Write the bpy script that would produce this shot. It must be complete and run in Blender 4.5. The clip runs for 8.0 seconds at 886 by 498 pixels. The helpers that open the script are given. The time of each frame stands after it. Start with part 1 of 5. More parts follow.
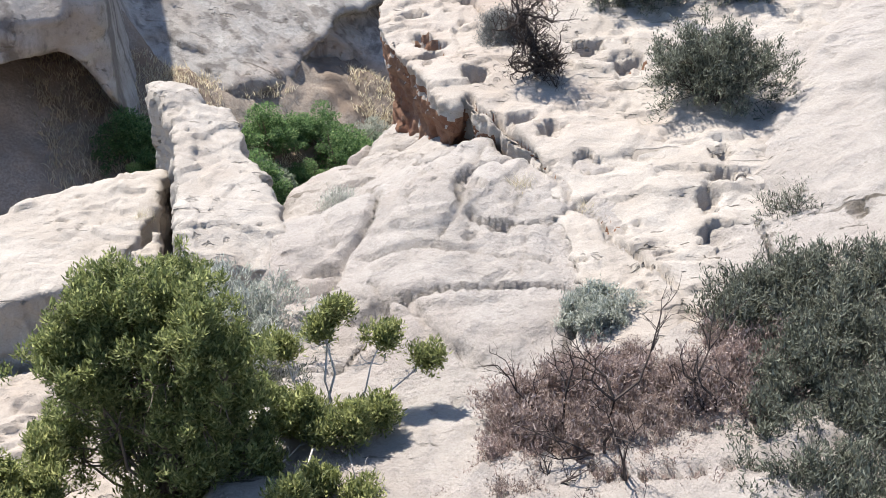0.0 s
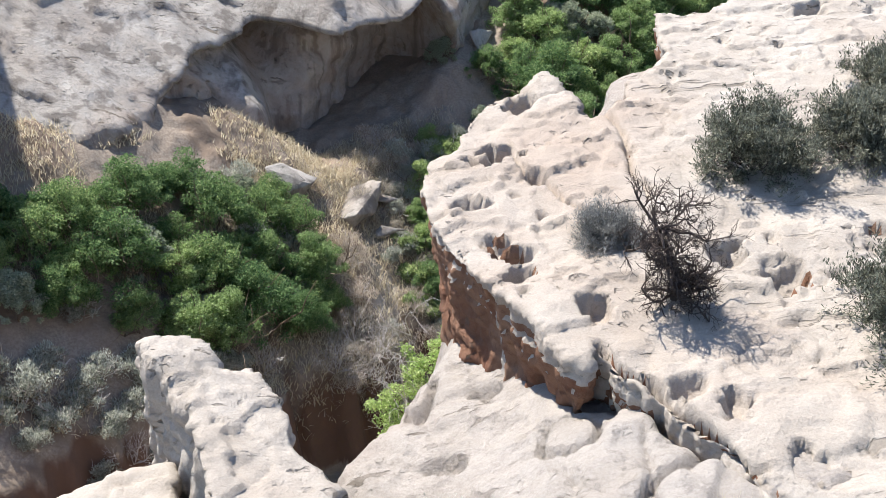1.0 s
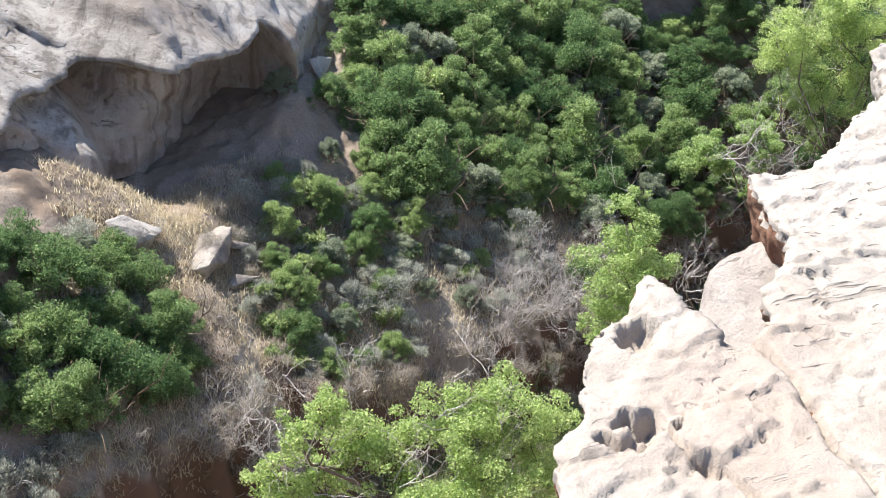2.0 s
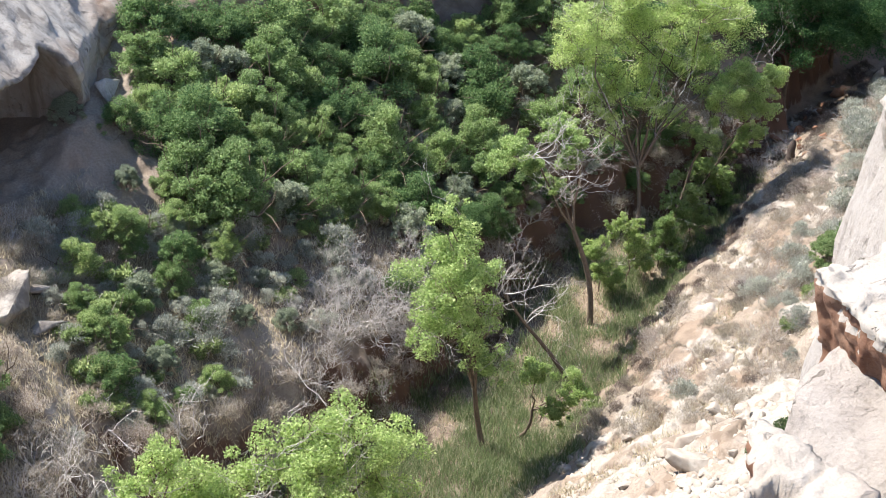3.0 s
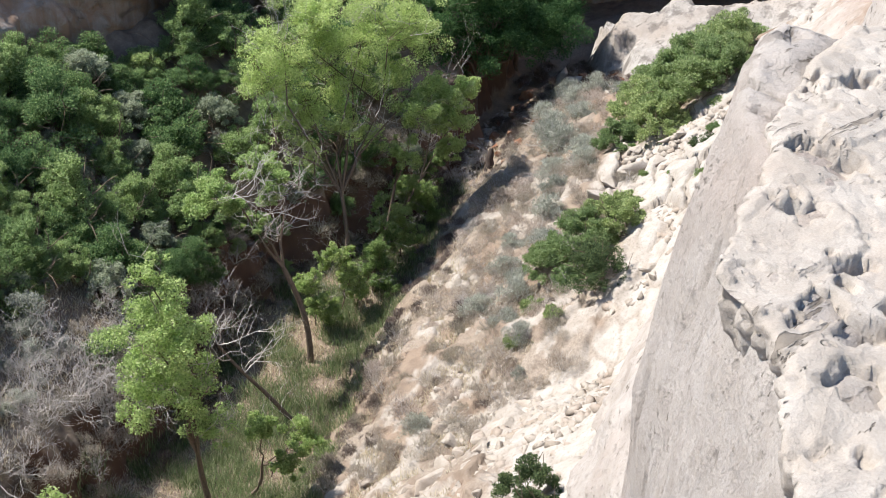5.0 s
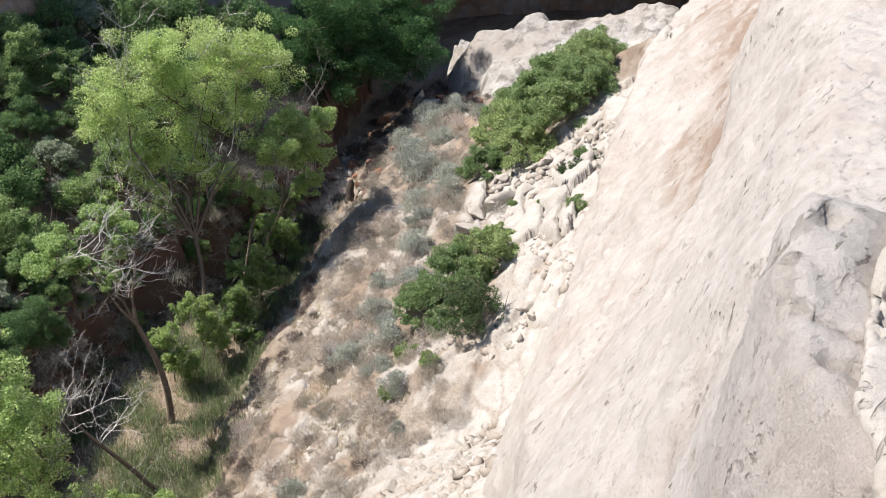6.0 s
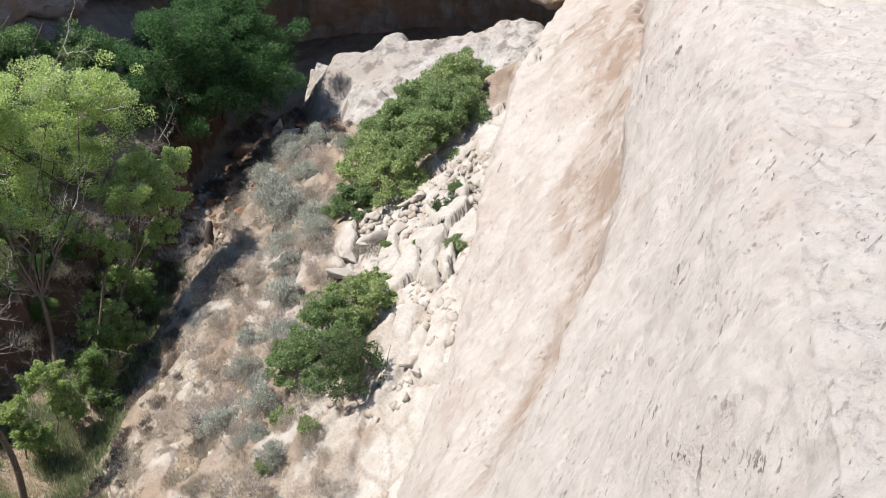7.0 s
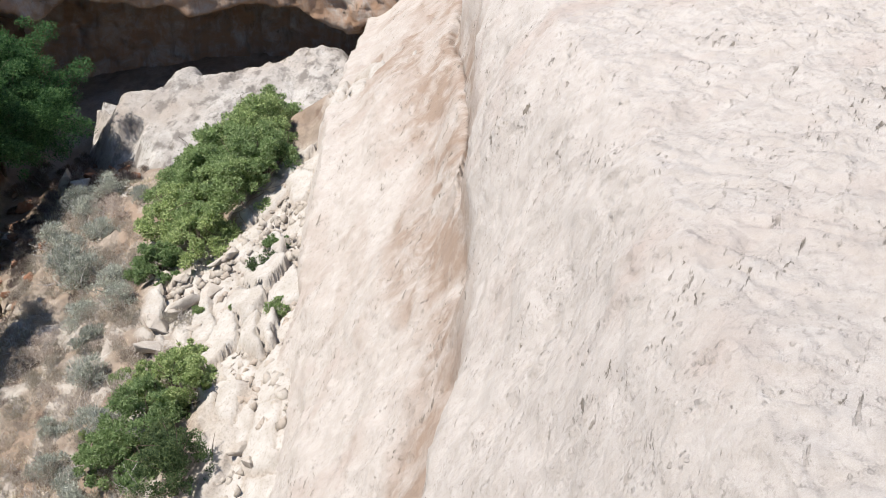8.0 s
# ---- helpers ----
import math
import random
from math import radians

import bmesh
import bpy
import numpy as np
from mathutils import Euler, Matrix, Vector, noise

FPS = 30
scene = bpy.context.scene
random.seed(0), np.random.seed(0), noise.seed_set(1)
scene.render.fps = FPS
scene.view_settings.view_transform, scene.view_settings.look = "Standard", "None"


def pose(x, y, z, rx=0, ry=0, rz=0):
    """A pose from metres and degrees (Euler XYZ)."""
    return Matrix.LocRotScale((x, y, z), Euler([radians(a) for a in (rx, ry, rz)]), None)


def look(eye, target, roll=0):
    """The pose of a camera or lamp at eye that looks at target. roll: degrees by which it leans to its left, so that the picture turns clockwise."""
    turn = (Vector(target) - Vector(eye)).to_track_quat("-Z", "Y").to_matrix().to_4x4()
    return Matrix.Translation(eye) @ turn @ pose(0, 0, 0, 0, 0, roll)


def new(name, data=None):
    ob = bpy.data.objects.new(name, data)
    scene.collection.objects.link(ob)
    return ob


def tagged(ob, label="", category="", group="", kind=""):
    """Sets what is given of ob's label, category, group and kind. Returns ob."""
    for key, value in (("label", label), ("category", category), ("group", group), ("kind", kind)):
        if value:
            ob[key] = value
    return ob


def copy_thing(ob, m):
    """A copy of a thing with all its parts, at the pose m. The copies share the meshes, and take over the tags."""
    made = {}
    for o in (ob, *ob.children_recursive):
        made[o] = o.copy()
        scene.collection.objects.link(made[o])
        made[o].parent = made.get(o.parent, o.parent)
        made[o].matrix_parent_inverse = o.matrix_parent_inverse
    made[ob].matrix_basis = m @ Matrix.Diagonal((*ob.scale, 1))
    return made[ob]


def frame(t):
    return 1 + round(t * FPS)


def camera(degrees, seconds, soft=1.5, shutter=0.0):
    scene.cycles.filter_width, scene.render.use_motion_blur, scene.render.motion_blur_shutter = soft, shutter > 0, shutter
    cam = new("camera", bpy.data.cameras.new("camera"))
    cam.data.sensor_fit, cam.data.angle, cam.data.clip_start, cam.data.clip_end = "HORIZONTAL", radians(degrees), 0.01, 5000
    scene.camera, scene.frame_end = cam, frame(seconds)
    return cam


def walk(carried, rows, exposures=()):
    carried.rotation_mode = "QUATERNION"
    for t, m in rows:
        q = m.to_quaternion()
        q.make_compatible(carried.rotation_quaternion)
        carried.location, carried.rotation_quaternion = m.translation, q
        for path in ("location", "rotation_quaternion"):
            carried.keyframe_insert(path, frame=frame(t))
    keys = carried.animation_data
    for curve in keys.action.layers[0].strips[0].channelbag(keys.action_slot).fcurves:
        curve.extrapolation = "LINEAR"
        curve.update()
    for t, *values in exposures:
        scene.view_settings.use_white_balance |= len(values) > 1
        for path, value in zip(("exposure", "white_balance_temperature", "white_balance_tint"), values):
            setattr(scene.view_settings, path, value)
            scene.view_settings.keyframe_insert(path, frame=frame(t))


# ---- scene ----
cam = camera(38.34, 8.0, soft=0.75)
PATH = (
    (0.0, -0.001, 0.000, 70.000, 64.129, 0.000, -1.125),
    (0.5, -1.324, 2.516, 70.069, 64.168, 0.000, -5.315),
    (0.9, -2.198, 4.802, 70.501, 64.094, 0.000, -8.274),
    (1.0, -2.382, 5.366, 70.643, 64.202, 0.000, -9.100),
    (1.2, -2.671, 6.383, 70.869, 64.201, 0.000, -10.320),
    (2.3, -4.516, 12.143, 71.390, 64.279, 0.000, -21.492),
    (2.5, -4.779, 13.010, 71.433, 64.287, 0.000, -23.656),
    (3.0, -5.025, 14.357, 71.318, 64.108, 0.000, -28.822),
    (3.5, -4.927, 14.868, 71.261, 63.829, 0.000, -33.989),
    (4.0, -4.507, 15.694, 71.340, 63.982, 0.000, -37.358),
    (4.5, -3.648, 17.023, 71.456, 64.220, 0.000, -40.526),
    (4.7, -3.262, 17.575, 71.487, 64.269, 0.000, -41.648),
    (5.8, 0.106, 22.027, 71.774, 64.582, 0.000, -49.275),
    (6.0, 0.895, 22.950, 71.806, 64.605, 0.000, -50.686),
    (6.5, 3.092, 25.296, 71.854, 64.660, 0.000, -54.067),
    (7.0, 5.534, 27.739, 71.924, 64.750, 0.000, -57.710),
    (7.5, 8.246, 30.154, 72.031, 64.855, 0.000, -62.447),
    (8.0, 11.221, 32.496, 72.162, 64.937, 0.000, -67.577),
)
walk(cam, [(t, pose(x, y, z, rx, ry, rz)) for t, x, y, z, rx, ry, rz in PATH],
     exposures=((0.0, 1.02), (1.0, 1.06), (2.4, 1.40), (3.4, 1.25), (4.5, 1.0), (6.0, 0.84), (8.0, 0.72)))

# ---- sky and sun ----
SUN_AZ, SUN_EL = math.atan2(0.81, -0.63), radians(57)
world = bpy.data.worlds.new("sky")
scene.world = world
world.use_nodes = True
wn = world.node_tree
sky = wn.nodes.new("ShaderNodeTexSky")
sky.sky_type, sky.sun_disc = "NISHITA", False
sky.sun_elevation, sky.sun_rotation = SUN_EL, math.pi / 2 - SUN_AZ
sky.altitude, sky.dust_density = 1500, 0.6
wn.links.new(sky.outputs[0], wn.nodes["Background"].inputs[0])
wn.nodes["Background"].inputs[1].default_value = 0.125
sun_dir = Vector((math.cos(SUN_AZ) * math.cos(SUN_EL), math.sin(SUN_AZ) * math.cos(SUN_EL), math.sin(SUN_EL)))
sun = new("sun", bpy.data.lights.new("sun", "SUN"))
sun.data.energy, sun.data.angle, sun.data.color = 4.9, radians(0.53), (1.0, 0.945, 0.87)
sun.matrix_world = look(tuple(sun_dir * 120), (0, 0, 0))


# ---- materials ----
def material(name, rough=0.9):
    m = bpy.data.materials.new(name)
    m.use_nodes = True
    b = m.node_tree.nodes["Principled BSDF"]
    b.inputs["Roughness"].default_value = rough
    b.inputs["Specular IOR Level"].default_value = 0.25
    return m, m.node_tree, b


def node(nt, kind, **sets):
    n = nt.nodes.new("ShaderNode" + kind)
    for key, value in sets.items():
        if key in n.inputs:
            n.inputs[key].default_value = value
    return n


def noise_tex(nt, co, scale, detail=5.0, rough=0.6, warp=0.0):
    n = node(nt, "TexNoise", Scale=scale, Detail=detail, Roughness=rough, Distortion=warp)
    nt.links.new(co, n.inputs["Vector"])
    return n.outputs["Fac"]


def ramp(nt, fac, *stops):
    n = nt.nodes.new("ShaderNodeValToRGB")
    e = n.color_ramp.elements
    while len(e) < len(stops):
        e.new(0.5)
    for el, (at, col) in zip(e, stops):
        el.position, el.color = at, (*col, 1) if len(col) == 3 else col
    nt.links.new(fac, n.inputs[0])
    return n.outputs[0]


def mix(nt, fac, a, b, mode="MIX"):
    n = nt.nodes.new("ShaderNodeMix")
    n.data_type, n.blend_type = "RGBA", mode
    for key, value in ((0, fac), (6, a), (7, b)):
        if isinstance(value, bpy.types.NodeSocket):
            nt.links.new(value, n.inputs[key])
        else:
            n.inputs[key].default_value = value if key == 0 else (*value, 1)
    return n.outputs[2]


def bump(nt, bsdf, height, strength, distance, after=None):
    n = node(nt, "Bump", Strength=strength, Distance=distance)
    nt.links.new(height, n.inputs["Height"])
    if after is not None:
        nt.links.new(after, n.inputs["Normal"])
    nt.links.new(n.outputs[0], bsdf.inputs["Normal"])
    return n.outputs[0]


def g(v):
    return (v, v, v)


def coords(nt, squash=(1, 1, 1)):
    geo = nt.nodes.new("ShaderNodeNewGeometry")
    mp = node(nt, "Mapping")
    mp.inputs["Scale"].default_value = squash
    nt.links.new(geo.outputs["Position"], mp.inputs["Vector"])
    return mp.outputs[0]


def dashes(nt, co, scale, turn, stretch, cut):
    """Short narrow marks that lie one way, as flake edges do."""
    mp = node(nt, "Mapping")
    mp.inputs["Rotation"].default_value, mp.inputs["Scale"].default_value = turn, stretch
    nt.links.new(co, mp.inputs["Vector"])
    return ramp(nt, noise_tex(nt, mp.outputs[0], scale, 3, 0.6, 0.3), (cut, g(0)), (cut + 0.035, g(1)))


def pit_cells(nt, co, scale, reach):
    """Small hollows, one to a cell, their rims uneven."""
    wob = nt.nodes.new("ShaderNodeTexNoise")
    wob.inputs["Scale"].default_value, wob.inputs["Detail"].default_value = scale * 1.7, 3
    nt.links.new(co, wob.inputs["Vector"])
    shift = nt.nodes.new("ShaderNodeVectorMath")
    shift.operation = "MULTIPLY_ADD"
    nt.links.new(wob.outputs["Color"], shift.inputs[0])
    shift.inputs[1].default_value = (0.9 / scale,) * 3
    nt.links.new(co, shift.inputs[2])
    v = node(nt, "TexVoronoi", Scale=scale)
    nt.links.new(shift.outputs[0], v.inputs["Vector"])
    return ramp(nt, v.outputs["Distance"], (reach * 0.55, g(1)), (reach, g(0)))


def sandstone(name, pale, cream, rust, grain=1.0, rust_at=(0.56, 0.72), dirt=0.35, varnish=None, stain=None, crack=1.0, rough=1.0):
    """Weathered slickrock: cream, pink and rust blotches, lichen speckle, cracks, pits and sandy relief."""
    m, nt, b = material(name, 0.93)
    co = coords(nt)
    big = noise_tex(nt, co, 0.22 * grain, 4, 0.55)
    mid = noise_tex(nt, co, 1.3 * grain, 8, 0.68, 0.4)
    fine = noise_tex(nt, co, 7 * grain, 8, 0.72)
    grit = noise_tex(nt, co, 45 * grain, 4, 0.7)
    base = mix(nt, ramp(nt, mid, (0.38, g(0)), (0.60, g(1))), pale, cream)
    base = mix(nt, ramp(nt, big, (rust_at[0], g(0)), (rust_at[1], g(0.75))), base, rust)
    # lichen and dirt speckle, in patches
    speck = ramp(nt, fine, (0.53, g(0)), (0.62, g(1)))
    patch = ramp(nt, noise_tex(nt, co, 0.7 * grain, 4, 0.6), (0.42, g(0.15)), (0.60, g(1)))
    spots = mix(nt, 1.0, speck, patch, "MULTIPLY")
    dark = tuple(c * 0.5 for c in cream)
    base = mix(nt, mix(nt, 1.0, spots, g(dirt), "MULTIPLY"), base, dark)
    base = mix(nt, 0.26, base, ramp(nt, grit, (0.32, g(0.4)), (0.62, g(1.0))), "MULTIPLY")
    if varnish:
        streak = noise_tex(nt, coords(nt, (0.9, 0.9, 0.06)), 0.8, 5, 0.6)
        base = mix(nt, ramp(nt, streak, (0.5, g(0)), (0.62, g(0.75))), base, varnish)
    if stain:
        at = nt.nodes.new("ShaderNodeAttribute")
        at.attribute_name = "stain"
        blot = ramp(nt, noise_tex(nt, co, 0.45, 6, 0.7, 0.5), (0.36, g(0.15)), (0.58, g(0.95)))
        base = mix(nt, mix(nt, 1.0, at.outputs["Fac"], blot, "MULTIPLY"), base, stain)
    # short slanting cracks and flake edges, in patches; dark for soil, lichen and painted ledge shadow
    some = ramp(nt, noise_tex(nt, co, 0.5 * grain, 4, 0.65), (0.46, g(0)), (0.62, g(1)))
    one = dashes(nt, co, 1.5 * grain, (0.4, 0.3, 0.6), (0.42, 2.8, 2.0), 0.632)
    two = dashes(nt, co, 4.2 * grain, (0.3, -0.1, 0.1), (0.5, 2.2, 1.7), 0.65)
    cut = mix(nt, 1.0, mix(nt, 1.0, one, two, "LIGHTEN"), some, "MULTIPLY")
    base = mix(nt, mix(nt, 1.0, cut, g(0.75 * crack), "MULTIPLY"), base, (0.13, 0.108, 0.085))
    where = ramp(nt, noise_tex(nt, co, 1.1 * grain, 3, 0.6), (0.58, g(0)), (0.66, g(1)))
    pit = mix(nt, 1.0, pit_cells(nt, co, 5.5 * grain, 0.33), where, "MULTIPLY")
    base = mix(nt, mix(nt, 1.0, pit, g(0.28), "MULTIPLY"), base, tuple(c * 0.55 for c in cream))
    nt.links.new(base, b.inputs["Base Color"])
    n = bump(nt, b, mid, 0.7 * rough, 0.075 / grain)
    n = bump(nt, b, cut, 0.9, -0.06 / grain, n)
    n = bump(nt, b, pit, 0.9, -0.06 / grain, n)
    n = bump(nt, b, fine, 0.8 * rough, 0.045 / grain, n)
    bump(nt, b, grit, 0.6 * rough, 0.008 / grain, n)
    return m


ROCK = sandstone("pale_sandstone", (0.43, 0.39, 0.347), (0.367, 0.324, 0.28), (0.355, 0.284, 0.233), 1.0, (0.54, 0.72), 0.35)
FACE = sandstone("cliff_sandstone", (0.44, 0.40, 0.365), (0.388, 0.348, 0.312), (0.355, 0.292, 0.253), 0.8, (0.54, 0.72), 0.45, None, (0.235, 0.172, 0.13), 1.2, 1.6)
FARROCK = sandstone("grey_sandstone", (0.42, 0.40, 0.375), (0.325, 0.30, 0.275), (0.285, 0.235, 0.195), 0.4, (0.52, 0.70), 0.5, (0.12, 0.105, 0.095), (0.27, 0.17, 0.11), 1.0, 1.2)
BOULDER = sandstone("boulder_sandstone", (0.40, 0.365, 0.32), (0.335, 0.29, 0.245), (0.31, 0.235, 0.18), 1.2, (0.5, 0.7), 0.4)
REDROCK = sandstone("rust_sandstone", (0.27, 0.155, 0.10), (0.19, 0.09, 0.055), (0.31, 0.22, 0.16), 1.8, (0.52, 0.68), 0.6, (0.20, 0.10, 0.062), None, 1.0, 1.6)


def soil():
    m, nt, b = material("canyon_soil", 0.97)
    co = coords(nt)
    big, mid, fine = noise_tex(nt, co, 0.12, 5, 0.6), noise_tex(nt, co, 0.8, 6, 0.65), noise_tex(nt, co, 6, 6, 0.7)
    base = mix(nt, ramp(nt, mid, (0.36, g(0)), (0.62, g(1))), (0.255, 0.205, 0.16), (0.155, 0.12, 0.094))
    base = mix(nt, ramp(nt, big, (0.45, g(0)), (0.62, g(0.7))), base, (0.265, 0.195, 0.145))
    base = mix(nt, ramp(nt, fine, (0.45, g(0)), (0.75, g(0.6))), base, (0.15, 0.115, 0.09))
    # bare earth on the steep cut bank is redder, its colour also darkened for its shade
    geo = nt.nodes.new("ShaderNodeNewGeometry")
    sep = nt.nodes.new("ShaderNodeSeparateXYZ")
    nt.links.new(geo.outputs["Normal"], sep.inputs[0])
    steep = ramp(nt, sep.outputs[2], (0.45, g(1)), (0.62, g(0)))
    base = mix(nt, steep, base, mix(nt, mid, (0.15, 0.088, 0.06), (0.085, 0.055, 0.042)))
    at = nt.nodes.new("ShaderNodeAttribute")
    at.attribute_name = "stony"
    stone = mix(nt, ramp(nt, fine, (0.35, g(0)), (0.6, g(1))), (0.33, 0.285, 0.24), (0.205, 0.168, 0.135))
    base = mix(nt, at.outputs["Fac"], base, stone)
    # white bedrock under the cliff, and the pale sand of the wash
    bed = nt.nodes.new("ShaderNodeAttribute")
    bed.attribute_name = "bedrock"
    white = mix(nt, ramp(nt, mid, (0.36, g(0)), (0.62, g(1))), (0.40, 0.375, 0.345), (0.33, 0.30, 0.265))
    white = mix(nt, ramp(nt, fine, (0.52, g(0)), (0.66, g(0.6))), white, (0.22, 0.185, 0.15))
    base = mix(nt, bed.outputs["Fac"], base, white)
    nt.links.new(base, b.inputs["Base Color"])
    one = bump(nt, b, mid, 0.6, 0.25)
    bump(nt, b, fine, 0.7, 0.06, one)
    return m


SOIL = soil()


def leafy(name, dark, light, yellow, spread=1.0, thin=0.35):
    """Leaves: each island and each plant a little different, some light passing through."""
    m, nt, b = material(name, 0.7)
    geo = nt.nodes.new("ShaderNodeNewGeometry")
    info = nt.nodes.new("ShaderNodeObjectInfo")
    col = ramp(nt, geo.outputs["Random Per Island"], (0.0, dark), (0.75, light), (1.0, yellow))
    hsv = node(nt, "HueSaturation")
    mr = node(nt, "MapRange")
    nt.links.new(info.outputs["Random"], mr.inputs[0])
    mr.inputs[3].default_value, mr.inputs[4].default_value = 1 - 0.22 * spread, 1 + 0.22 * spread
    nt.links.new(mr.outputs[0], hsv.inputs["Value"])
    hue = node(nt, "MapRange")
    nt.links.new(info.outputs["Random"], hue.inputs[0])
    hue.inputs[3].default_value, hue.inputs[4].default_value = 0.5 + 0.015 * spread, 0.5 - 0.02 * spread
    nt.links.new(hue.outputs[0], hsv.inputs["Hue"])
    nt.links.new(col, hsv.inputs["Color"])
    nt.links.new(hsv.outputs[0], b.inputs["Base Color"])
    tr = nt.nodes.new("ShaderNodeBsdfTranslucent")
    nt.links.new(hsv.outputs[0], tr.inputs[0])
    mx = nt.nodes.new("ShaderNodeMixShader")
    mx.inputs[0].default_value = thin
    nt.links.new(b.outputs[0], mx.inputs[1])
    nt.links.new(tr.outputs[0], mx.inputs[2])
    nt.links.new(mx.outputs[0], nt.nodes["Material Output"].inputs[0])
    return m


OAK = leafy("oak_leaves", (0.065, 0.13, 0.055), (0.195, 0.31, 0.125), (0.32, 0.42, 0.195), 1.0, 0.62)
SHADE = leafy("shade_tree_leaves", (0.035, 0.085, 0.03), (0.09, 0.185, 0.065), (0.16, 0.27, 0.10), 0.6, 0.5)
OAKLIGHT = leafy("young_oak_leaves", (0.16, 0.24, 0.095), (0.33, 0.45, 0.19), (0.45, 0.54, 0.28), 0.8, 0.62)
OAKGREY = leafy("grey_oak_leaves", (0.20, 0.24, 0.17), (0.37, 0.42, 0.305), (0.44, 0.48, 0.37), 0.8, 0.55)
COTTON = leafy("cottonwood_leaves", (0.19, 0.29, 0.10), (0.37, 0.49, 0.20), (0.50, 0.58, 0.29), 0.7, 0.7)
YOUNG = leafy("yellow_green_leaves", (0.27, 0.38, 0.14), (0.49, 0.62, 0.26), (0.62, 0.70, 0.37), 0.5, 0.7)
BUSH = leafy("green_bush_leaves", (0.16, 0.23, 0.095), (0.32, 0.42, 0.185), (0.45, 0.52, 0.28), 1.0, 0.62)
JUNIPER = leafy("juniper_leaves", (0.10, 0.125, 0.05), (0.28, 0.305, 0.12), (0.46, 0.47, 0.22), 0.6, 0.6)
PINYON = leafy("dark_juniper_leaves", (0.045, 0.075, 0.035), (0.10, 0.145, 0.06), (0.17, 0.21, 0.09), 0.6, 0.5)
SAGE = leafy("sage_leaves", (0.24, 0.26, 0.22), (0.46, 0.48, 0.42), (0.62, 0.63, 0.56), 0.9, 0.55)
RIMSAGE = leafy("rim_shrub_leaves", (0.075, 0.08, 0.06), (0.18, 0.19, 0.145), (0.31, 0.32, 0.25), 0.6, 0.35)
DRY = leafy("dry_grass", (0.46, 0.39, 0.28), (0.63, 0.56, 0.43), (0.73, 0.67, 0.54), 0.5, 0.62)
TALL = leafy("tall_grass", (0.10, 0.15, 0.065), (0.22, 0.275, 0.135), (0.45, 0.45, 0.30), 0.5, 0.6)
LITTER = leafy("red_litter", (0.19, 0.14, 0.12), (0.37, 0.29, 0.255), (0.55, 0.47, 0.43), 0.5, 0.4)
SCRUB = leafy("dark_scrub", (0.10, 0.08, 0.07), (0.20, 0.16, 0.14), (0.34, 0.29, 0.26), 0.8, 0.4)
BRUSH = leafy("grey_brush", (0.26, 0.22, 0.18), (0.50, 0.45, 0.38), (0.64, 0.59, 0.52), 1.2, 0.55)


GREYLEAF = leafy("grey_shrub_leaves", (0.11, 0.11, 0.105), (0.23, 0.235, 0.225), (0.36, 0.36, 0.35), 0.6, 0.35)


def bark(name, a, b2):
    m, nt, b = material(name, 0.9)
    co = coords(nt)
    f = noise_tex(nt, co, 9, 6, 0.7)
    nt.links.new(mix(nt, ramp(nt, f, (0.35, g(0)), (0.65, g(1))), a, b2), b.inputs["Base Color"])
    bump(nt, b, f, 0.7, 0.02)
    return m


BARK = bark("brown_bark", (0.10, 0.075, 0.055), (0.20, 0.155, 0.12))
GREYWOOD = bark("dead_grey_wood", (0.36, 0.33, 0.31), (0.58, 0.545, 0.525))
DARKWOOD = bark("dark_twigs", (0.035, 0.028, 0.026), (0.09, 0.07, 0.062))
PINKWOOD = bark("pinkish_dead_twigs", (0.11, 0.08, 0.07), (0.27, 0.205, 0.185))
# ---- shape of the land: u runs along the canyon, s across it towards the far wall ----
def us_of(x, y):
    return 0.93 * x + 0.36 * y, -0.36 * x + 0.93 * y


def xy_of(u, s):
    k = 0.93 ** 2 + 0.36 ** 2
    return (0.93 * u - 0.36 * s) / k, (0.36 * u + 0.93 * s) / k


def smooth(a, b, v):
    w = np.clip((np.asarray(v, float) - a) / (b - a), 0, 1)
    return w * w * (3 - 2 * w)


def hash3(ix, iy, iz, seed):
    h = (ix * 374761393 + iy * 668265263 + iz * 1103515245 + int(seed) * 12741261) & 0xFFFFFFFF
    h = ((h ^ (h >> 13)) * 1274126177) & 0xFFFFFFFF
    h = ((h ^ (h >> 16)) * 2246822519) & 0xFFFFFFFF
    return ((h ^ (h >> 15)) & 0xFFFFFF) / float(0xFFFFFF)


def vnoise(x, y, z, seed=0):
    """Smooth value noise, -1 to 1, on arrays."""
    x, y, z = np.broadcast_arrays(np.asarray(x, float), np.asarray(y, float), np.asarray(z, float))
    fx, fy, fz = np.floor(x), np.floor(y), np.floor(z)
    ix, iy, iz = fx.astype(np.int64), fy.astype(np.int64), fz.astype(np.int64)
    tx, ty, tz = x - fx, y - fy, z - fz
    tx, ty, tz = (t * t * t * (t * (t * 6 - 15) + 10) for t in (tx, ty, tz))
    out = 0.0
    for a in (0, 1):
        for b in (0, 1):
            for c in (0, 1):
                wgt = (tx if a else 1 - tx) * (ty if b else 1 - ty) * (tz if c else 1 - tz)
                out = out + wgt * hash3(ix + a, iy + b, iz + c, seed)
    return out * 2 - 1


def fbm(x, y, z, octaves=4, seed=0, gain=0.5):
    out, amp = 0.0, 1.0
    for n in range(octaves):
        out = out + amp * vnoise(np.asarray(x) * 2.03 ** n, np.asarray(y) * 2.03 ** n, np.asarray(z) * 2.03 ** n, seed + n * 17)
        amp *= gain
    return out


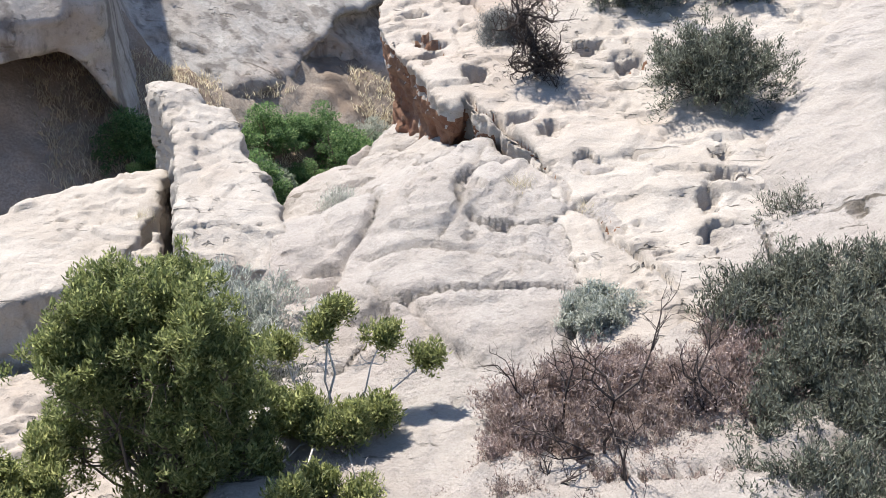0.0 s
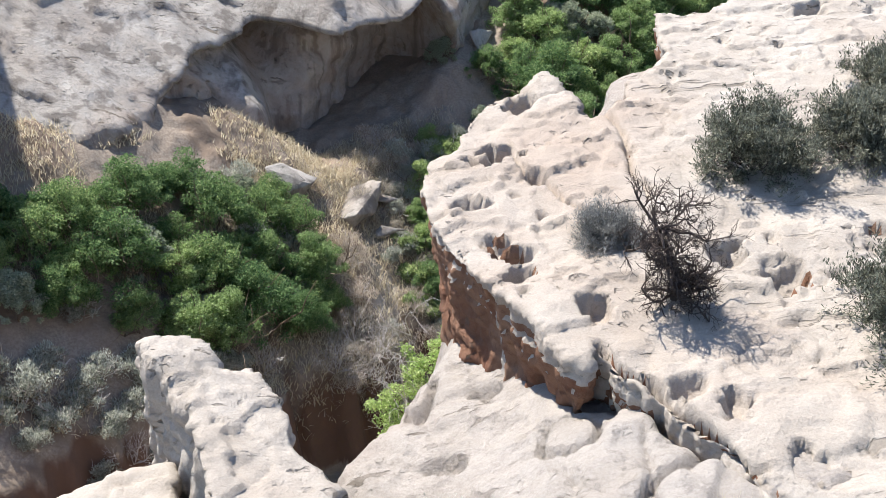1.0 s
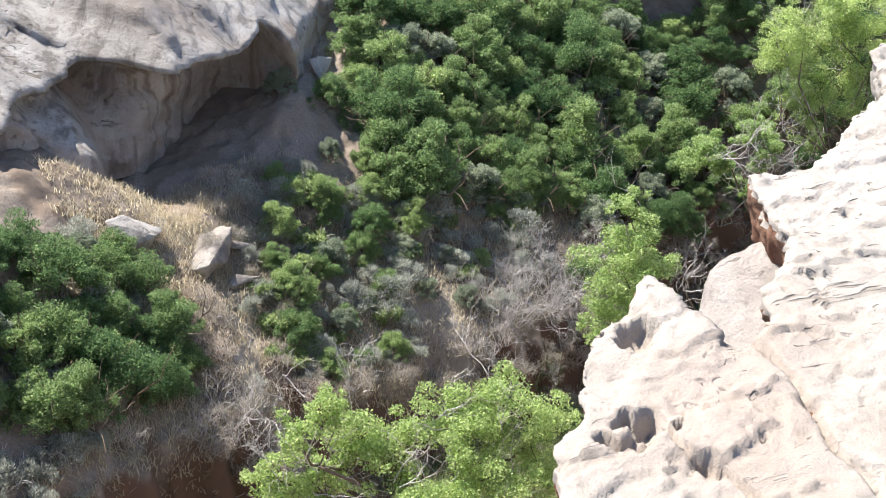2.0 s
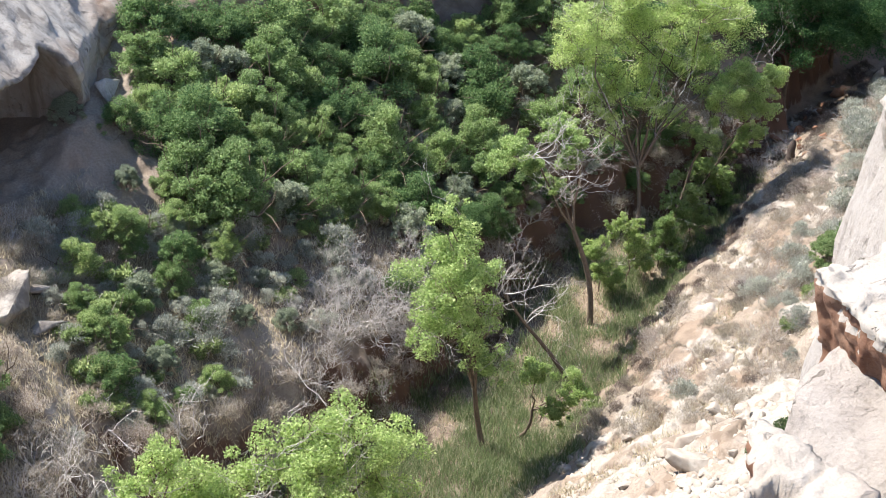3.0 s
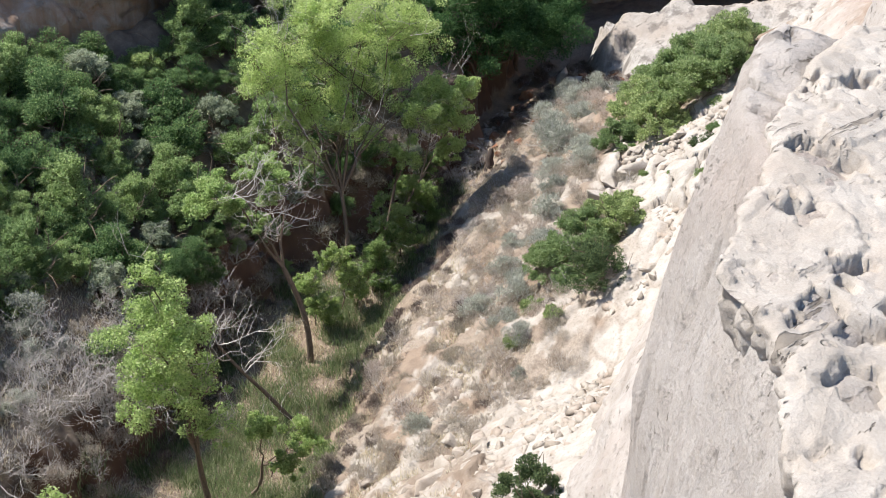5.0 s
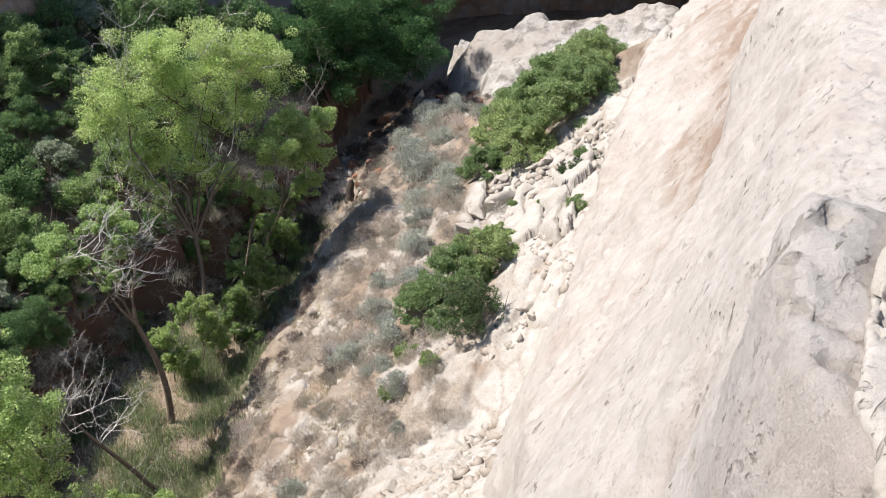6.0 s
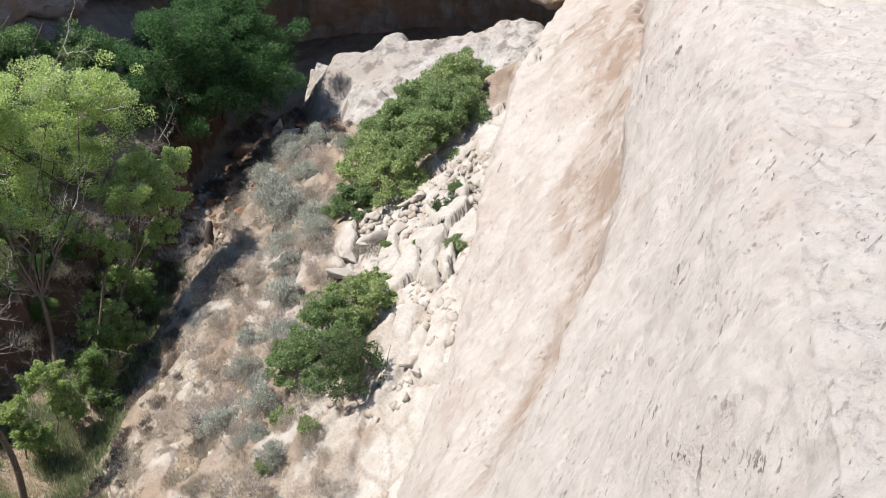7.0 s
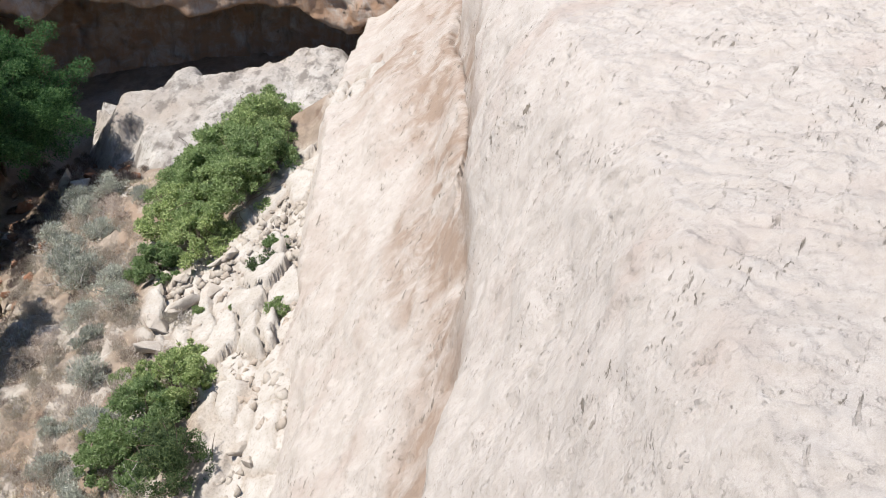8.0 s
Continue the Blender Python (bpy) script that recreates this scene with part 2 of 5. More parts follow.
def floor_z(u):
    return 19.5 + 0.12 * np.maximum(0, u - 70) + 0.2 * np.maximum(0, 45 - u)


def near_foot(u):
    return np.interp(u, (0, 63, 70, 77, 86, 98, 115, 150), (56, 56, 58.3, 60.4, 61.8, 63, 65, 67))


TALUS_D = (0, 2, 5.6, 19.4, 26.5, 40)
TALUS_Z = (0, 1.7, 4.5, 10.6, 15.4, 26)


def apron_reach(u):
    """How far the white bedrock comes out from under the cliff."""
    return np.interp(u, (40, 50, 58, 66, 72, 78, 84, 89, 93, 98, 102, 105, 112), (38, 39.5, 40.5, 43, 42.3, 40, 40, 43.5, 47.5, 48.5, 46, 41, 36))


FOOT_U = (-60, 0, 12, 20, 30, 38, 55, 65, 76, 85, 95, 101, 110, 125, 150)
FOOT_S = (56, 58, 61, 63.5, 66.5, 67.5, 67.5, 69, 71.5, 72.5, 68, 65.6, 66.5, 69, 72)


def ground_uv(u, s):
    """Canyon floor, the talus on the near side, the cut bank and the terrace on the far side."""
    u, s = np.asarray(u, float), np.asarray(s, float)
    zf = floor_z(u)
    wob = 1.3 * vnoise(u / 9, s / 9, 0.5, 3) + 0.6 * vnoise(u / 3, s / 3, 1.5, 4)
    near = np.maximum(0, near_foot(u) + wob - s)
    # a steep toe, then an easier slope up to the foot of the cliff
    talus = 0.70 * near + 0.25 * smooth(0, 6, near)
    talus = talus + smooth(60, 70, u) * (np.interp(near, TALUS_D, TALUS_Z) - talus)
    z = zf + talus * (1 - 0.36 * smooth(112, 124, u) - 0.5 * smooth(124, 136, u))
    far = s - np.interp(u, FOOT_U, FOOT_S) - 0.7 * wob
    bank = 5.8 + 0.8 * smooth(90, 100, u)
    spill = 2.8 + 4.2 * np.exp(-((u - 49.5) / 2.4) ** 2) + 3.6 * np.exp(-((u - 34.9) / 1.6) ** 2)
    rise = np.clip(far - 2, 0, 60)
    # the terrace ends at the rock wall
    stop = np.interp(u, (-60, 10, 14, 24, 30, 36, 46, 60, 90, 150), (30, 28, 19, 19.5, 18.5, 13, 19, 29, 19, 20))
    z = z + bank * smooth(0, spill, far + 1.1 * vnoise(u / 1.7, s / 6, 5.0, 13) + 0.6 * vnoise(u / 0.7, s / 4, 6.0, 14)) + 0.62 * np.minimum(rise, stop)
    z = z + 0.35 * fbm(u / 5, s / 5, 2.0, 4, 11) + 0.10 * fbm(u / 0.9, s / 0.9, 3.0, 3, 12)
    return np.where(s < 30, np.minimum(z, 38), z)


RIM_U = (-60, -6, 0, 3.8, 5, 6.1, 7.1, 9.5, 12.5, 14, 18, 20, 26, 29.5, 32, 60, 70, 80, 100, 140, 300)
RIM_S = (12, 14.5, 15.3, 15.0, 15.5, 16.3, 17.6, 18.7, 19.0, 19.2, 19.9, 20.4, 20.9, 22.0, 21.0, 21.3, 22.6, 23.5, 22.0, 21, 8)
RIM_Z = (60, 63.0, 63.4, 63.3, 63.4, 63.5, 63.7, 64.4, 65.1, 65.0, 65.4, 65.3, 63.0, 60.8, 60.6, 59.6, 59.2, 58.4, 56.5, 54, 50)
DROP_D = (-100, 0, 0.7, 1.5, 3, 4.3, 7, 9, 11, 13, 15, 19, 25, 60)
DROP_Z = (0, 0, 0.7, 1.8, 4.8, 7.1, 11.8, 15.3, 18, 22.3, 26.8, 34, 44, 60)


EDGE_U = (11, 12.3, 13.7, 14.6, 15.9, 16.5, 17.3, 18.3, 20, 21.7, 24.5, 27)
EDGE_S = (19.0, 19.0, 19.3, 19.8, 20.1, 20.1, 20.5, 21.0, 21.2, 21.2, 21.0, 21.0)


def cliff_uv(u, s):
    """The pale sandstone shoulder and the steep face that falls from it to the talus."""
    u, s = np.asarray(u, float), np.asarray(s, float)
    rim = np.interp(u, RIM_U, RIM_S)
    butt = smooth(79, 106, u) * 8.0
    d = s - rim
    d = d - butt * np.clip(d / 13, 0, 1.2)
    top = np.interp(u, RIM_U, RIM_Z)
    steep = 1 + 0.8 * smooth(24, 10, u) + (2.8 - 2.1 * smooth(12, 17, u)) * smooth(40, 29, u) * smooth(8, 11, u)
    back = np.maximum(0, -d)
    rise = (0.10 + 0.14 * smooth(20, 34, u) + 0.35 * smooth(7, 9, u) * smooth(16, 13, u) * smooth(2.0, 0.0, back)) * back
    z = top + np.minimum(rise, 6) - np.interp(d * steep, DROP_D, DROP_Z)
    # the lower face stands back from the talus
    z = z - smooth(40, 52, u) * (0.8 * smooth(23, 29, s) + 1.7 * smooth(30, 35, s) * smooth(57, 66, u) * smooth(86, 78, u) + (1.4 * smooth(31, 35, s) + 3.0 * np.maximum(0, s - 36.2)) * smooth(84, 92, u))
    z = z - 4.0 * np.maximum(0, s - np.interp(u, (32, 44, 52), (29.3, 29.8, 31.3))) * smooth(28, 36, u) * smooth(58, 50, u)
    # a stained gully under the convex edge of the face
    z = z - gully_uv(u, d)
    # the broken blocks at the rim lie lower than the shelf beside them
    x, y = xy_of(u, s)
    z = z + smooth(-1.4, 0.5, x) * smooth(19.5, 14.5, y) * smooth(11, 8, u) * np.clip(cap_plane(x, y) - 0.3 - z, 0, 1.3)
    z = z - 0.42 * smooth(14.1, 15.4, y) * smooth(18.5, 16.5, y) * smooth(-1.2, 0.0, x) * smooth(2.5, 1.5, x)
    # towards the near end the slab comes up level with the shelf and with the broken block
    level = cap_plane(x, y) - 0.05 - 0.42 * smooth(0.4, -1.8, x)
    z = z + smooth(14.3, 12.9, y) * smooth(9.0, 10.5, y) * smooth(-2.5, -1.5, x) * smooth(2.6, 2.0, x) * np.clip(level - z, 0, 1.6)
    tuck = smooth(1.8, 2.6, x) * smooth(4.4, 3.6, x) * smooth(22.6, 21.6, y) * smooth(19.3, 20.3, y)
    z = z + tuck * np.clip(cap_plane(x, y) - 0.62 - z, 0, 1.4)
    # past the second nose the ledge rounds off into the face
    out = s - np.interp(u, EDGE_U, EDGE_S)
    crest = cap_plane(x, y) - 2.2 * smooth(11, 20, x) * smooth(22, 28, y) - 0.12
    skirt = crest - 1.2 * np.maximum(out, 0) - 4.0 * np.maximum(out, 0) ** 2 - 0.4 * np.maximum(-0.5 - out, 0)
    z = np.where((u > 11.6) & (u < 26), np.maximum(z, skirt - 6 * (1 - smooth(11.6, 12.6, u) * smooth(26, 21, u))), z)
    return z - 2.2 * smooth(-1.5, -2.6, x) * smooth(30, 8, u)


GULLY_U = (50, 55, 60, 70, 80, 100, 130)
GULLY_D = (8, 6.2, 4.8, 3.5, 2.4, 1.5, 1.0)


def gully_uv(u, d):
    e = d - np.interp(u, GULLY_U, GULLY_D)
    slot = 1.8 * np.exp(-((e - 0.5) / 0.22) ** 2) * smooth(74, 80, u)
    return 3.4 * smooth(51, 62, u) * smooth(0, 0.8, e) * (1 - smooth(1.5, 9, e)) + slot


def ground_xy(x, y):
    u, s = us_of(x, y)
    return np.maximum(ground_uv(u, s), cliff_uv(u, s))


def cap_plane(x, y):
    return 62.88 + 0.067 * x + 0.125 * y

# ---- mesh helpers ----
def link_mesh(name, verts, faces, mat, parent=None, flat=False, label=""):
    me = bpy.data.meshes.new(name)
    verts = np.asarray(verts, np.float32)
    if isinstance(faces, np.ndarray):
        k = faces.shape[1]
        me.vertices.add(len(verts))
        me.vertices.foreach_set("co", verts.ravel())
        me.loops.add(faces.size)
        me.loops.foreach_set("vertex_index", faces.ravel().astype(np.int32))
        me.polygons.add(len(faces))
        me.polygons.foreach_set("loop_start", np.arange(0, faces.size, k, dtype=np.int32))
        me.update(calc_edges=True)
    else:
        me.from_pydata(verts.tolist(), [], faces)
    if not flat:
        me.polygons.foreach_set("use_smooth", np.ones(len(me.polygons), bool))
    me.materials.append(mat)
    ob = new(name, me)
    if parent is not None:
        ob.parent = parent
    if label:
        tagged(ob, label=label)
    return ob


def part(name, shape, mat, parent, label="", flat=False):
    return link_mesh(name, shape[0], shape[1], mat, parent, flat, label)


def thing(name, label, category, group=""):
    return tagged(new(name), label=label, category=category, group=group)


def grid_faces(nu, nv):
    i = np.arange(nu - 1)[:, None] * nv + np.arange(nv - 1)[None]
    return np.stack([i, i + nv, i + nv + 1, i + 1], -1).reshape(-1, 4)


def steps(*pieces):
    """Values from start to end of each piece with its own step."""
    out = [np.arange(a, b, st) for a, b, st in pieces]
    return np.concatenate(out + [[pieces[-1][1]]])


def sheet_normals(P):
    a, b = np.gradient(P, axis=0), np.gradient(P, axis=1)
    n = np.cross(a, b)
    return n / (np.linalg.norm(n, axis=-1, keepdims=True) + 1e-9)


def pocks(x, y, z, size, seed, share, depth):
    """Weathered hollows: scattered cells with a rounded pit in some of them."""
    gx, gy = np.floor(x / size), np.floor(y / size)
    best = np.zeros_like(x)
    for a in (-1, 0, 1):
        for b in (-1, 0, 1):
            cx, cy = (gx + a).astype(np.int64), (gy + b).astype(np.int64)
            zero = np.zeros_like(cx)
            jx, jy = hash3(cx, cy, zero, seed), hash3(cx, cy, zero + 1, seed)
            on = hash3(cx, cy, zero + 2, seed) < share
            r = size * (0.16 + 0.26 * hash3(cx, cy, zero + 3, seed))
            el = 0.6 + 0.8 * hash3(cx, cy, zero + 4, seed)
            dx, dy = (x - (cx + jx) * size) / el, (y - (cy + jy) * size) * el
            w = 0.55 * r * vnoise(x / r * 1.1, y / r * 1.1, 0.3, seed)
            d = (np.sqrt(dx * dx + dy * dy) + w) / r
            best = np.maximum(best, on * r * smooth(1.05, 0.7, d))
    return best * depth


def cracks(x, y, z, scale, width, seed):
    n = vnoise(x * scale, y * scale, z * scale, seed) + 0.5 * vnoise(x * scale * 2.1, y * scale * 2.1, z * scale * 2.1, seed + 5)
    return np.exp(-(n / width) ** 2)


def bedding(x, y, z, thick, seed):
    """Thin cross-beds that stand proud of one another."""
    t = z / thick + 0.8 * vnoise(x / 6, y / 6, z / 6, seed) + 0.12 * (x + y) / thick * 0.15
    f = t - np.floor(t)
    k = np.floor(t).astype(np.int64)
    lay = hash3(k, k * 0, k * 0, seed)
    return lay - 0.5 + 0.6 * (smooth(0, 0.18, f) - 1)


# joints in the ledge: lines from point to point with a width and a depth
JOINTS = ((0.62, 15.1, 1.25, 13.4, 0.07, 0.5), (1.25, 13.4, 2.0, 11.6, 0.03, 0.2), (0.5, 18.9, 1.3, 16.6, 0.04, 0.18), (1.9, 19.6, 1.75, 17.3, 0.04, 0.2), (0.8, 14.2, 0.2, 11.9, 0.05, 0.25), (-0.7, 12.0, 0.6, 11.75, 0.07, 0.35),
          (0.1, 14.2, -0.2, 11.5, 0.03, 0.15), (1.1, 12.9, 1.0, 11.2, 0.03, 0.15), (1.8, 12.3, 2.4, 10.6, 0.035, 0.2), (-0.4, 11.4, 0.5, 9.8, 0.06, 0.3), (-0.2, 14.6, 0.5, 12.6, 0.03, 0.25), (0.35, 13.2, -0.1, 12.75, 0.03, 0.2), (-0.95, 14.6, -1.15, 13.6, 0.05, 0.25), (0.6, 11.75, 1.6, 11.3, 0.03, 0.2), (-1.4, 15.0, -0.9, 12.2, 0.03, 0.2))


def joint_depth(x, y):
    out = np.zeros_like(x)
    wx, wy = x + 0.09 * vnoise(x * 2.5, y * 2.5, 0.1, 38), y + 0.09 * vnoise(x * 2.5, y * 2.5, 4.1, 39)
    for x0, y0, x1, y1, wide, deep in JOINTS:
        dx, dy = x1 - x0, y1 - y0
        k = np.clip(((wx - x0) * dx + (wy - y0) * dy) / (dx * dx + dy * dy), 0, 1)
        far = np.hypot(wx - x0 - k * dx, wy - y0 - k * dy)
        out = np.maximum(out, deep * np.exp(-(far / (0.62 * wide)) ** 2) * (0.5 + 0.5 * np.sin(k * math.pi) ** 0.5))
    return out



def pit_depth(x, y, rows, seed):
    out = np.zeros_like(x)
    for i, (cx, cy, r) in enumerate(rows):
        el = 0.75 + 0.5 * hash3(np.int64(i), np.int64(1), np.int64(2), seed)
        d = np.hypot((x - cx) * el, (y - cy) / el) / r + 0.6 * vnoise(x / r, y / r, i, seed) + 0.4 * vnoise(2.3 * x / r, 2.3 * y / r, i, seed + 1)
        out = np.maximum(out, r * 1.15 * np.clip(1.05 - np.abs(d) ** 2.2, 0, 1) ** 0.65)
    return out


# ---- canyon ground: one sheet out to the horizon ----
def cells(u, s, seed):
    """Distance between the two nearest of scattered cell centres, and a random value for the nearest."""
    gx, gy = np.floor(u), np.floor(s)
    one, two, pick = np.full(u.shape, 9.0), np.full(u.shape, 9.0), np.zeros(u.shape)
    for a in (-1, 0, 1):
        for b in (-1, 0, 1):
            cx, cy = (gx + a).astype(np.int64), (gy + b).astype(np.int64)
            d = np.hypot(u - cx - hash3(cx, cy, cx * 0, seed), s - cy - hash3(cx, cy, cx * 0 + 1, seed))
            near = d < one
            two = np.where(near, one, np.minimum(two, d))
            pick = np.where(near, hash3(cx, cy, cx * 0 + 2, seed), pick)
            one = np.where(near, d, one)
    return two - one, pick


def broken(u, s, long, wide, seed):
    """Jointed bedrock: tilted blocks of uneven height with open joints between them."""
    wu, ws = u + 0.5 * vnoise(u / 2, s / 2, 0, seed), s + 0.5 * vnoise(u / 2, s / 2, 3, seed)
    gap, high = cells((wu + 0.3 * ws) / long, (ws - 0.25 * wu) / wide, seed + 1)
    return high * smooth(0.0, 0.16, gap), smooth(0.03, 0.14, gap)


gu = steps((-900, -60, 60), (-60, -12, 2), (-12, 44, 0.3), (44, 106, 0.2), (106, 125, 0.3), (125, 160, 0.6), (160, 240, 8), (240, 900, 60))
gs = steps((-900, -60, 60), (-60, 30, 9), (30, 60, 0.2), (60, 96, 0.3), (96, 120, 2), (120, 900, 60))
U, S = np.meshgrid(gu, gs, indexing="ij")
X, Y = xy_of(U, S)
Z = ground_uv(U, S)
Z = Z + 0.07 * fbm(U / 0.4, S / 0.4, 7.0, 2, 15) + 0.25 * smooth(78, 84, S) * fbm(U / 1.4, S / 1.4, 8.0, 3, 19)
# white bedrock along the foot of the cliff, broken into ledges
apron = smooth(0.9, -0.9, S - apron_reach(U) + 2.0 * fbm(U / 4, S / 4, 2.0, 3, 18)) * smooth(40, 46, U)
block, shut = broken(U, S, 4.2, 1.7, 120)
chip, _ = broken(U, S, 0.9, 0.6, 123)
Z = Z + apron * (1.3 * block + 0.16 * chip - 0.25) * (0.3 + 0.7 * smooth(80, 88, U))
# stones and gullies on the rest of the talus
loose = (S < near_foot(U)) * smooth(44, 50, U) * smooth(124, 112, U) * (1 - apron)
Z = Z + loose * (0.4 * smooth(0.0, 0.08, fbm(U / 2.6, S / 1.8, 4.0, 3, 20)) + 0.3 * np.abs(fbm(U / 2.2, S / 4.0, 6.0, 3, 22)) + 0.22 * chip * smooth(0.0, 0.3, fbm(U / 5, S / 5, 5.0, 2, 23)))
# the dry wash that drops from the alcove
wash_u = np.interp(S, (69, 70.5, 72.5, 77, 80.3, 83.5, 87), (35.2, 34.6, 34.5, 36.0, 36.2, 34.5, 33.5)) + 0.5 * vnoise(0, S / 2, 0, 125)
wash = smooth(1.5, 0.5, np.abs(U - wash_u) + 0.5 * vnoise(U / 0.8, S / 0.8, 1, 126)) * smooth(68.5, 69.5, S) * smooth(88, 84, S)
Z = Z - 0.45 * wash
sand = smooth(2.8, 1.2, np.abs(U - 49.5 - 0.25 * (S - 72)) + 0.8 * vnoise(U / 1.2, S / 1.2, 1, 127)) * smooth(66.5, 68.5, S) * smooth(77.5, 74, S)
Z = np.where(S < 30, 20, Z)
Z = np.minimum(Z, 52)
ground = link_mesh("ground", np.stack([X, Y, Z], -1).reshape(-1, 3), grid_faces(*U.shape), SOIL)
stony = smooth(47, 40, S + 5 * fbm(U / 5, S / 5, 1.0, 3, 16)) * smooth(42, 52, U) * smooth(112, 96, U)
stony = np.maximum(stony, 0.35 * smooth(82, 86, S) * smooth(30, 33, U) * smooth(54, 50, U))
stony = np.maximum(stony, 0.8 * (S > np.interp(U, FOOT_U, FOOT_S) + 2.5) * smooth(64, 56, U) * smooth(-0.5, 0.3, fbm(U / 3, S / 3, 3.0, 3, 24)))
stony = np.clip(stony + 0.8 * smooth(0.1, 0.35, fbm(U / 3.0, S / 3.0, 9.0, 3, 17)) * (S < near_foot(U)), 0, 1)
for key, value in (("stony", stony), ("bedrock", np.clip(np.maximum(apron * (0.25 + 0.75 * shut), np.maximum(np.maximum(0.75 * wash, 0.45 * sand), 0.7 * loose * smooth(0.15, 0.35, fbm(U / 3, S / 2, 11.0, 4, 28)) * smooth(110, 100, U))), 0, 1))):
    layer = ground.data.attributes.new(key, "FLOAT", "POINT")
    layer.data.foreach_set("value", value.ravel().astype(np.float32))
tagged(ground, label="dry reddish canyon soil with a steep cut bank", category="ground", kind="structure")

# ---- the pale near cliff: shoulder, steep face and plateau behind ----
cu = steps((-900, -60, 60), (-60, -9, 3), (-9, -4, 0.09), (-4, 8, 0.05), (8, 27, 0.09), (27, 76, 0.15), (76, 112, 0.22), (112, 150, 0.5), (150, 240, 8), (240, 900, 60))
cs = steps((-900, -60, 60), (-60, 3, 3), (3, 9, 0.085), (9, 17, 0.05), (17, 22.5, 0.085), (22.5, 46, 0.11))
U, S = np.meshgrid(cu, cs, indexing="ij")
X, Y = xy_of(U, S)
Z = cliff_uv(U, S)
P = np.stack([X, Y, Z], -1)
N = sheet_normals(P)
N[N[..., 2] < 0] *= -1
near = smooth(34, 22, U)
steep = 1 - smooth(0.35, 0.9, N[..., 2])
disp = 0.45 * fbm(X / 7, Y / 7, Z / 7, 3, 21) * (0.25 + 0.75 * steep) * (1 - 0.7 * near) + (0.10 - 0.075 * near) * fbm(X / 1.3, Y / 1.3, Z / 1.3, 4, 22, 0.55)
disp += 0.035 * bedding(X, Y, Z, 1.1, 23) * steep + 0.035 * fbm(X / 0.28, Y / 0.28, Z / 0.28, 3, 24, 0.6)
# thin flakes of rock with sharp lower edges, lying slantwise on the face
A, B = 0.8 * U + 0.6 * S, -0.6 * U + 0.8 * S
flake = vnoise(A / 1.7, B / 0.45, Z / 3, 27) + 0.5 * vnoise(A / 0.7, B / 0.2, Z / 2, 28)
disp += 0.07 * smooth(0.42, 0.46, flake) * (1 - near) + 0.05 * smooth(0.1, 0.16, vnoise(A / 4, B / 1.1, Z / 5, 29))
disp += 0.035 * near * smooth(0.02, 0.06, fbm(X / 1.4, Y / 0.8, Z / 1.4, 3, 48))
disp -= pocks(X, Y, Z, 0.50, 25, 0.12, 0.8) * near * (1 - steep)
disp -= 0.15 * cracks(X, Y, Z, 0.45, 0.02, 26) * (0.3 + near)
disp -= 0.32 * near * (1 - steep) * joint_depth(X, Y)
disp *= smooth(160, 130, np.abs(U))
P = P + N * disp[..., None]
D = S - np.interp(U, RIM_U, RIM_S)
D = D - smooth(79, 106, U) * 8.0 * np.clip(D / 13, 0, 1.2)
E = D - np.interp(U, GULLY_U, GULLY_D)
stain = np.clip(gully_uv(U, D) / 3.0, 0, 1) ** 0.7 * smooth(4.4, 2.4, E + 1.2 * fbm(U / 6, S / 6, 0, 3, 30)) * (0.45 + 0.55 * smooth(-0.25, 0.2, fbm(U / 5, S / 1.6, 2, 3, 37))) + 0.3 * smooth(51, 62, U) * smooth(0.2, 0.5, fbm(U / 9, S / 3, 1, 3, 36)) * smooth(4, 6, E)
cliff = link_mesh("near_cliff", P.reshape(-1, 3), grid_faces(*U.shape), FACE)
layer = cliff.data.attributes.new("stain", "FLOAT", "POINT")
layer.data.foreach_set("value", stain.ravel().astype(np.float32))
tagged(cliff, label="pale cream slickrock cliff with a steep smooth face", category="cliff", kind="structure")

# ---- rim rock: solid blocks joined by a fine skin, then weathered ----
def prism(outline, top, bottom, under=0.0, brow=0.0):
    """A closed block over an outline; top(x, y) and bottom(x, y) give heights; under draws the foot in below a brow."""
    o = np.array(outline, float)
    n = len(o)
    way = np.roll(o, -1, 0) - np.roll(o, 1, 0)
    way = way / (np.linalg.norm(way, axis=1, keepdims=True) + 1e-9)
    area = np.sum(o[:, 0] * np.roll(o[:, 1], -1) - np.roll(o[:, 0], -1) * o[:, 1])
    inward = np.c_[-way[:, 1], way[:, 0]] * (1 if area > 0 else -1)
    crest = np.array([top(x, y) for x, y in o])
    rings = [np.c_[o, crest]]
    if under:
        rings.append(np.c_[o + inward * 0.04, crest - brow])
        rings.append(np.c_[o + inward * under * 0.75, crest - brow - 0.45])
    foot = o + inward * under
    rings.append(np.c_[foot, [bottom(x, y) for x, y in foot]])
    k = len(rings)
    faces = [tuple(range(n)), tuple(range(k * n - 1, (k - 1) * n - 1, -1))]
    faces += [(r * n + i, r * n + n + i, r * n + n + (i + 1) % n, r * n + (i + 1) % n) for r in range(k - 1) for i in range(n)]
    return np.concatenate(rings), faces


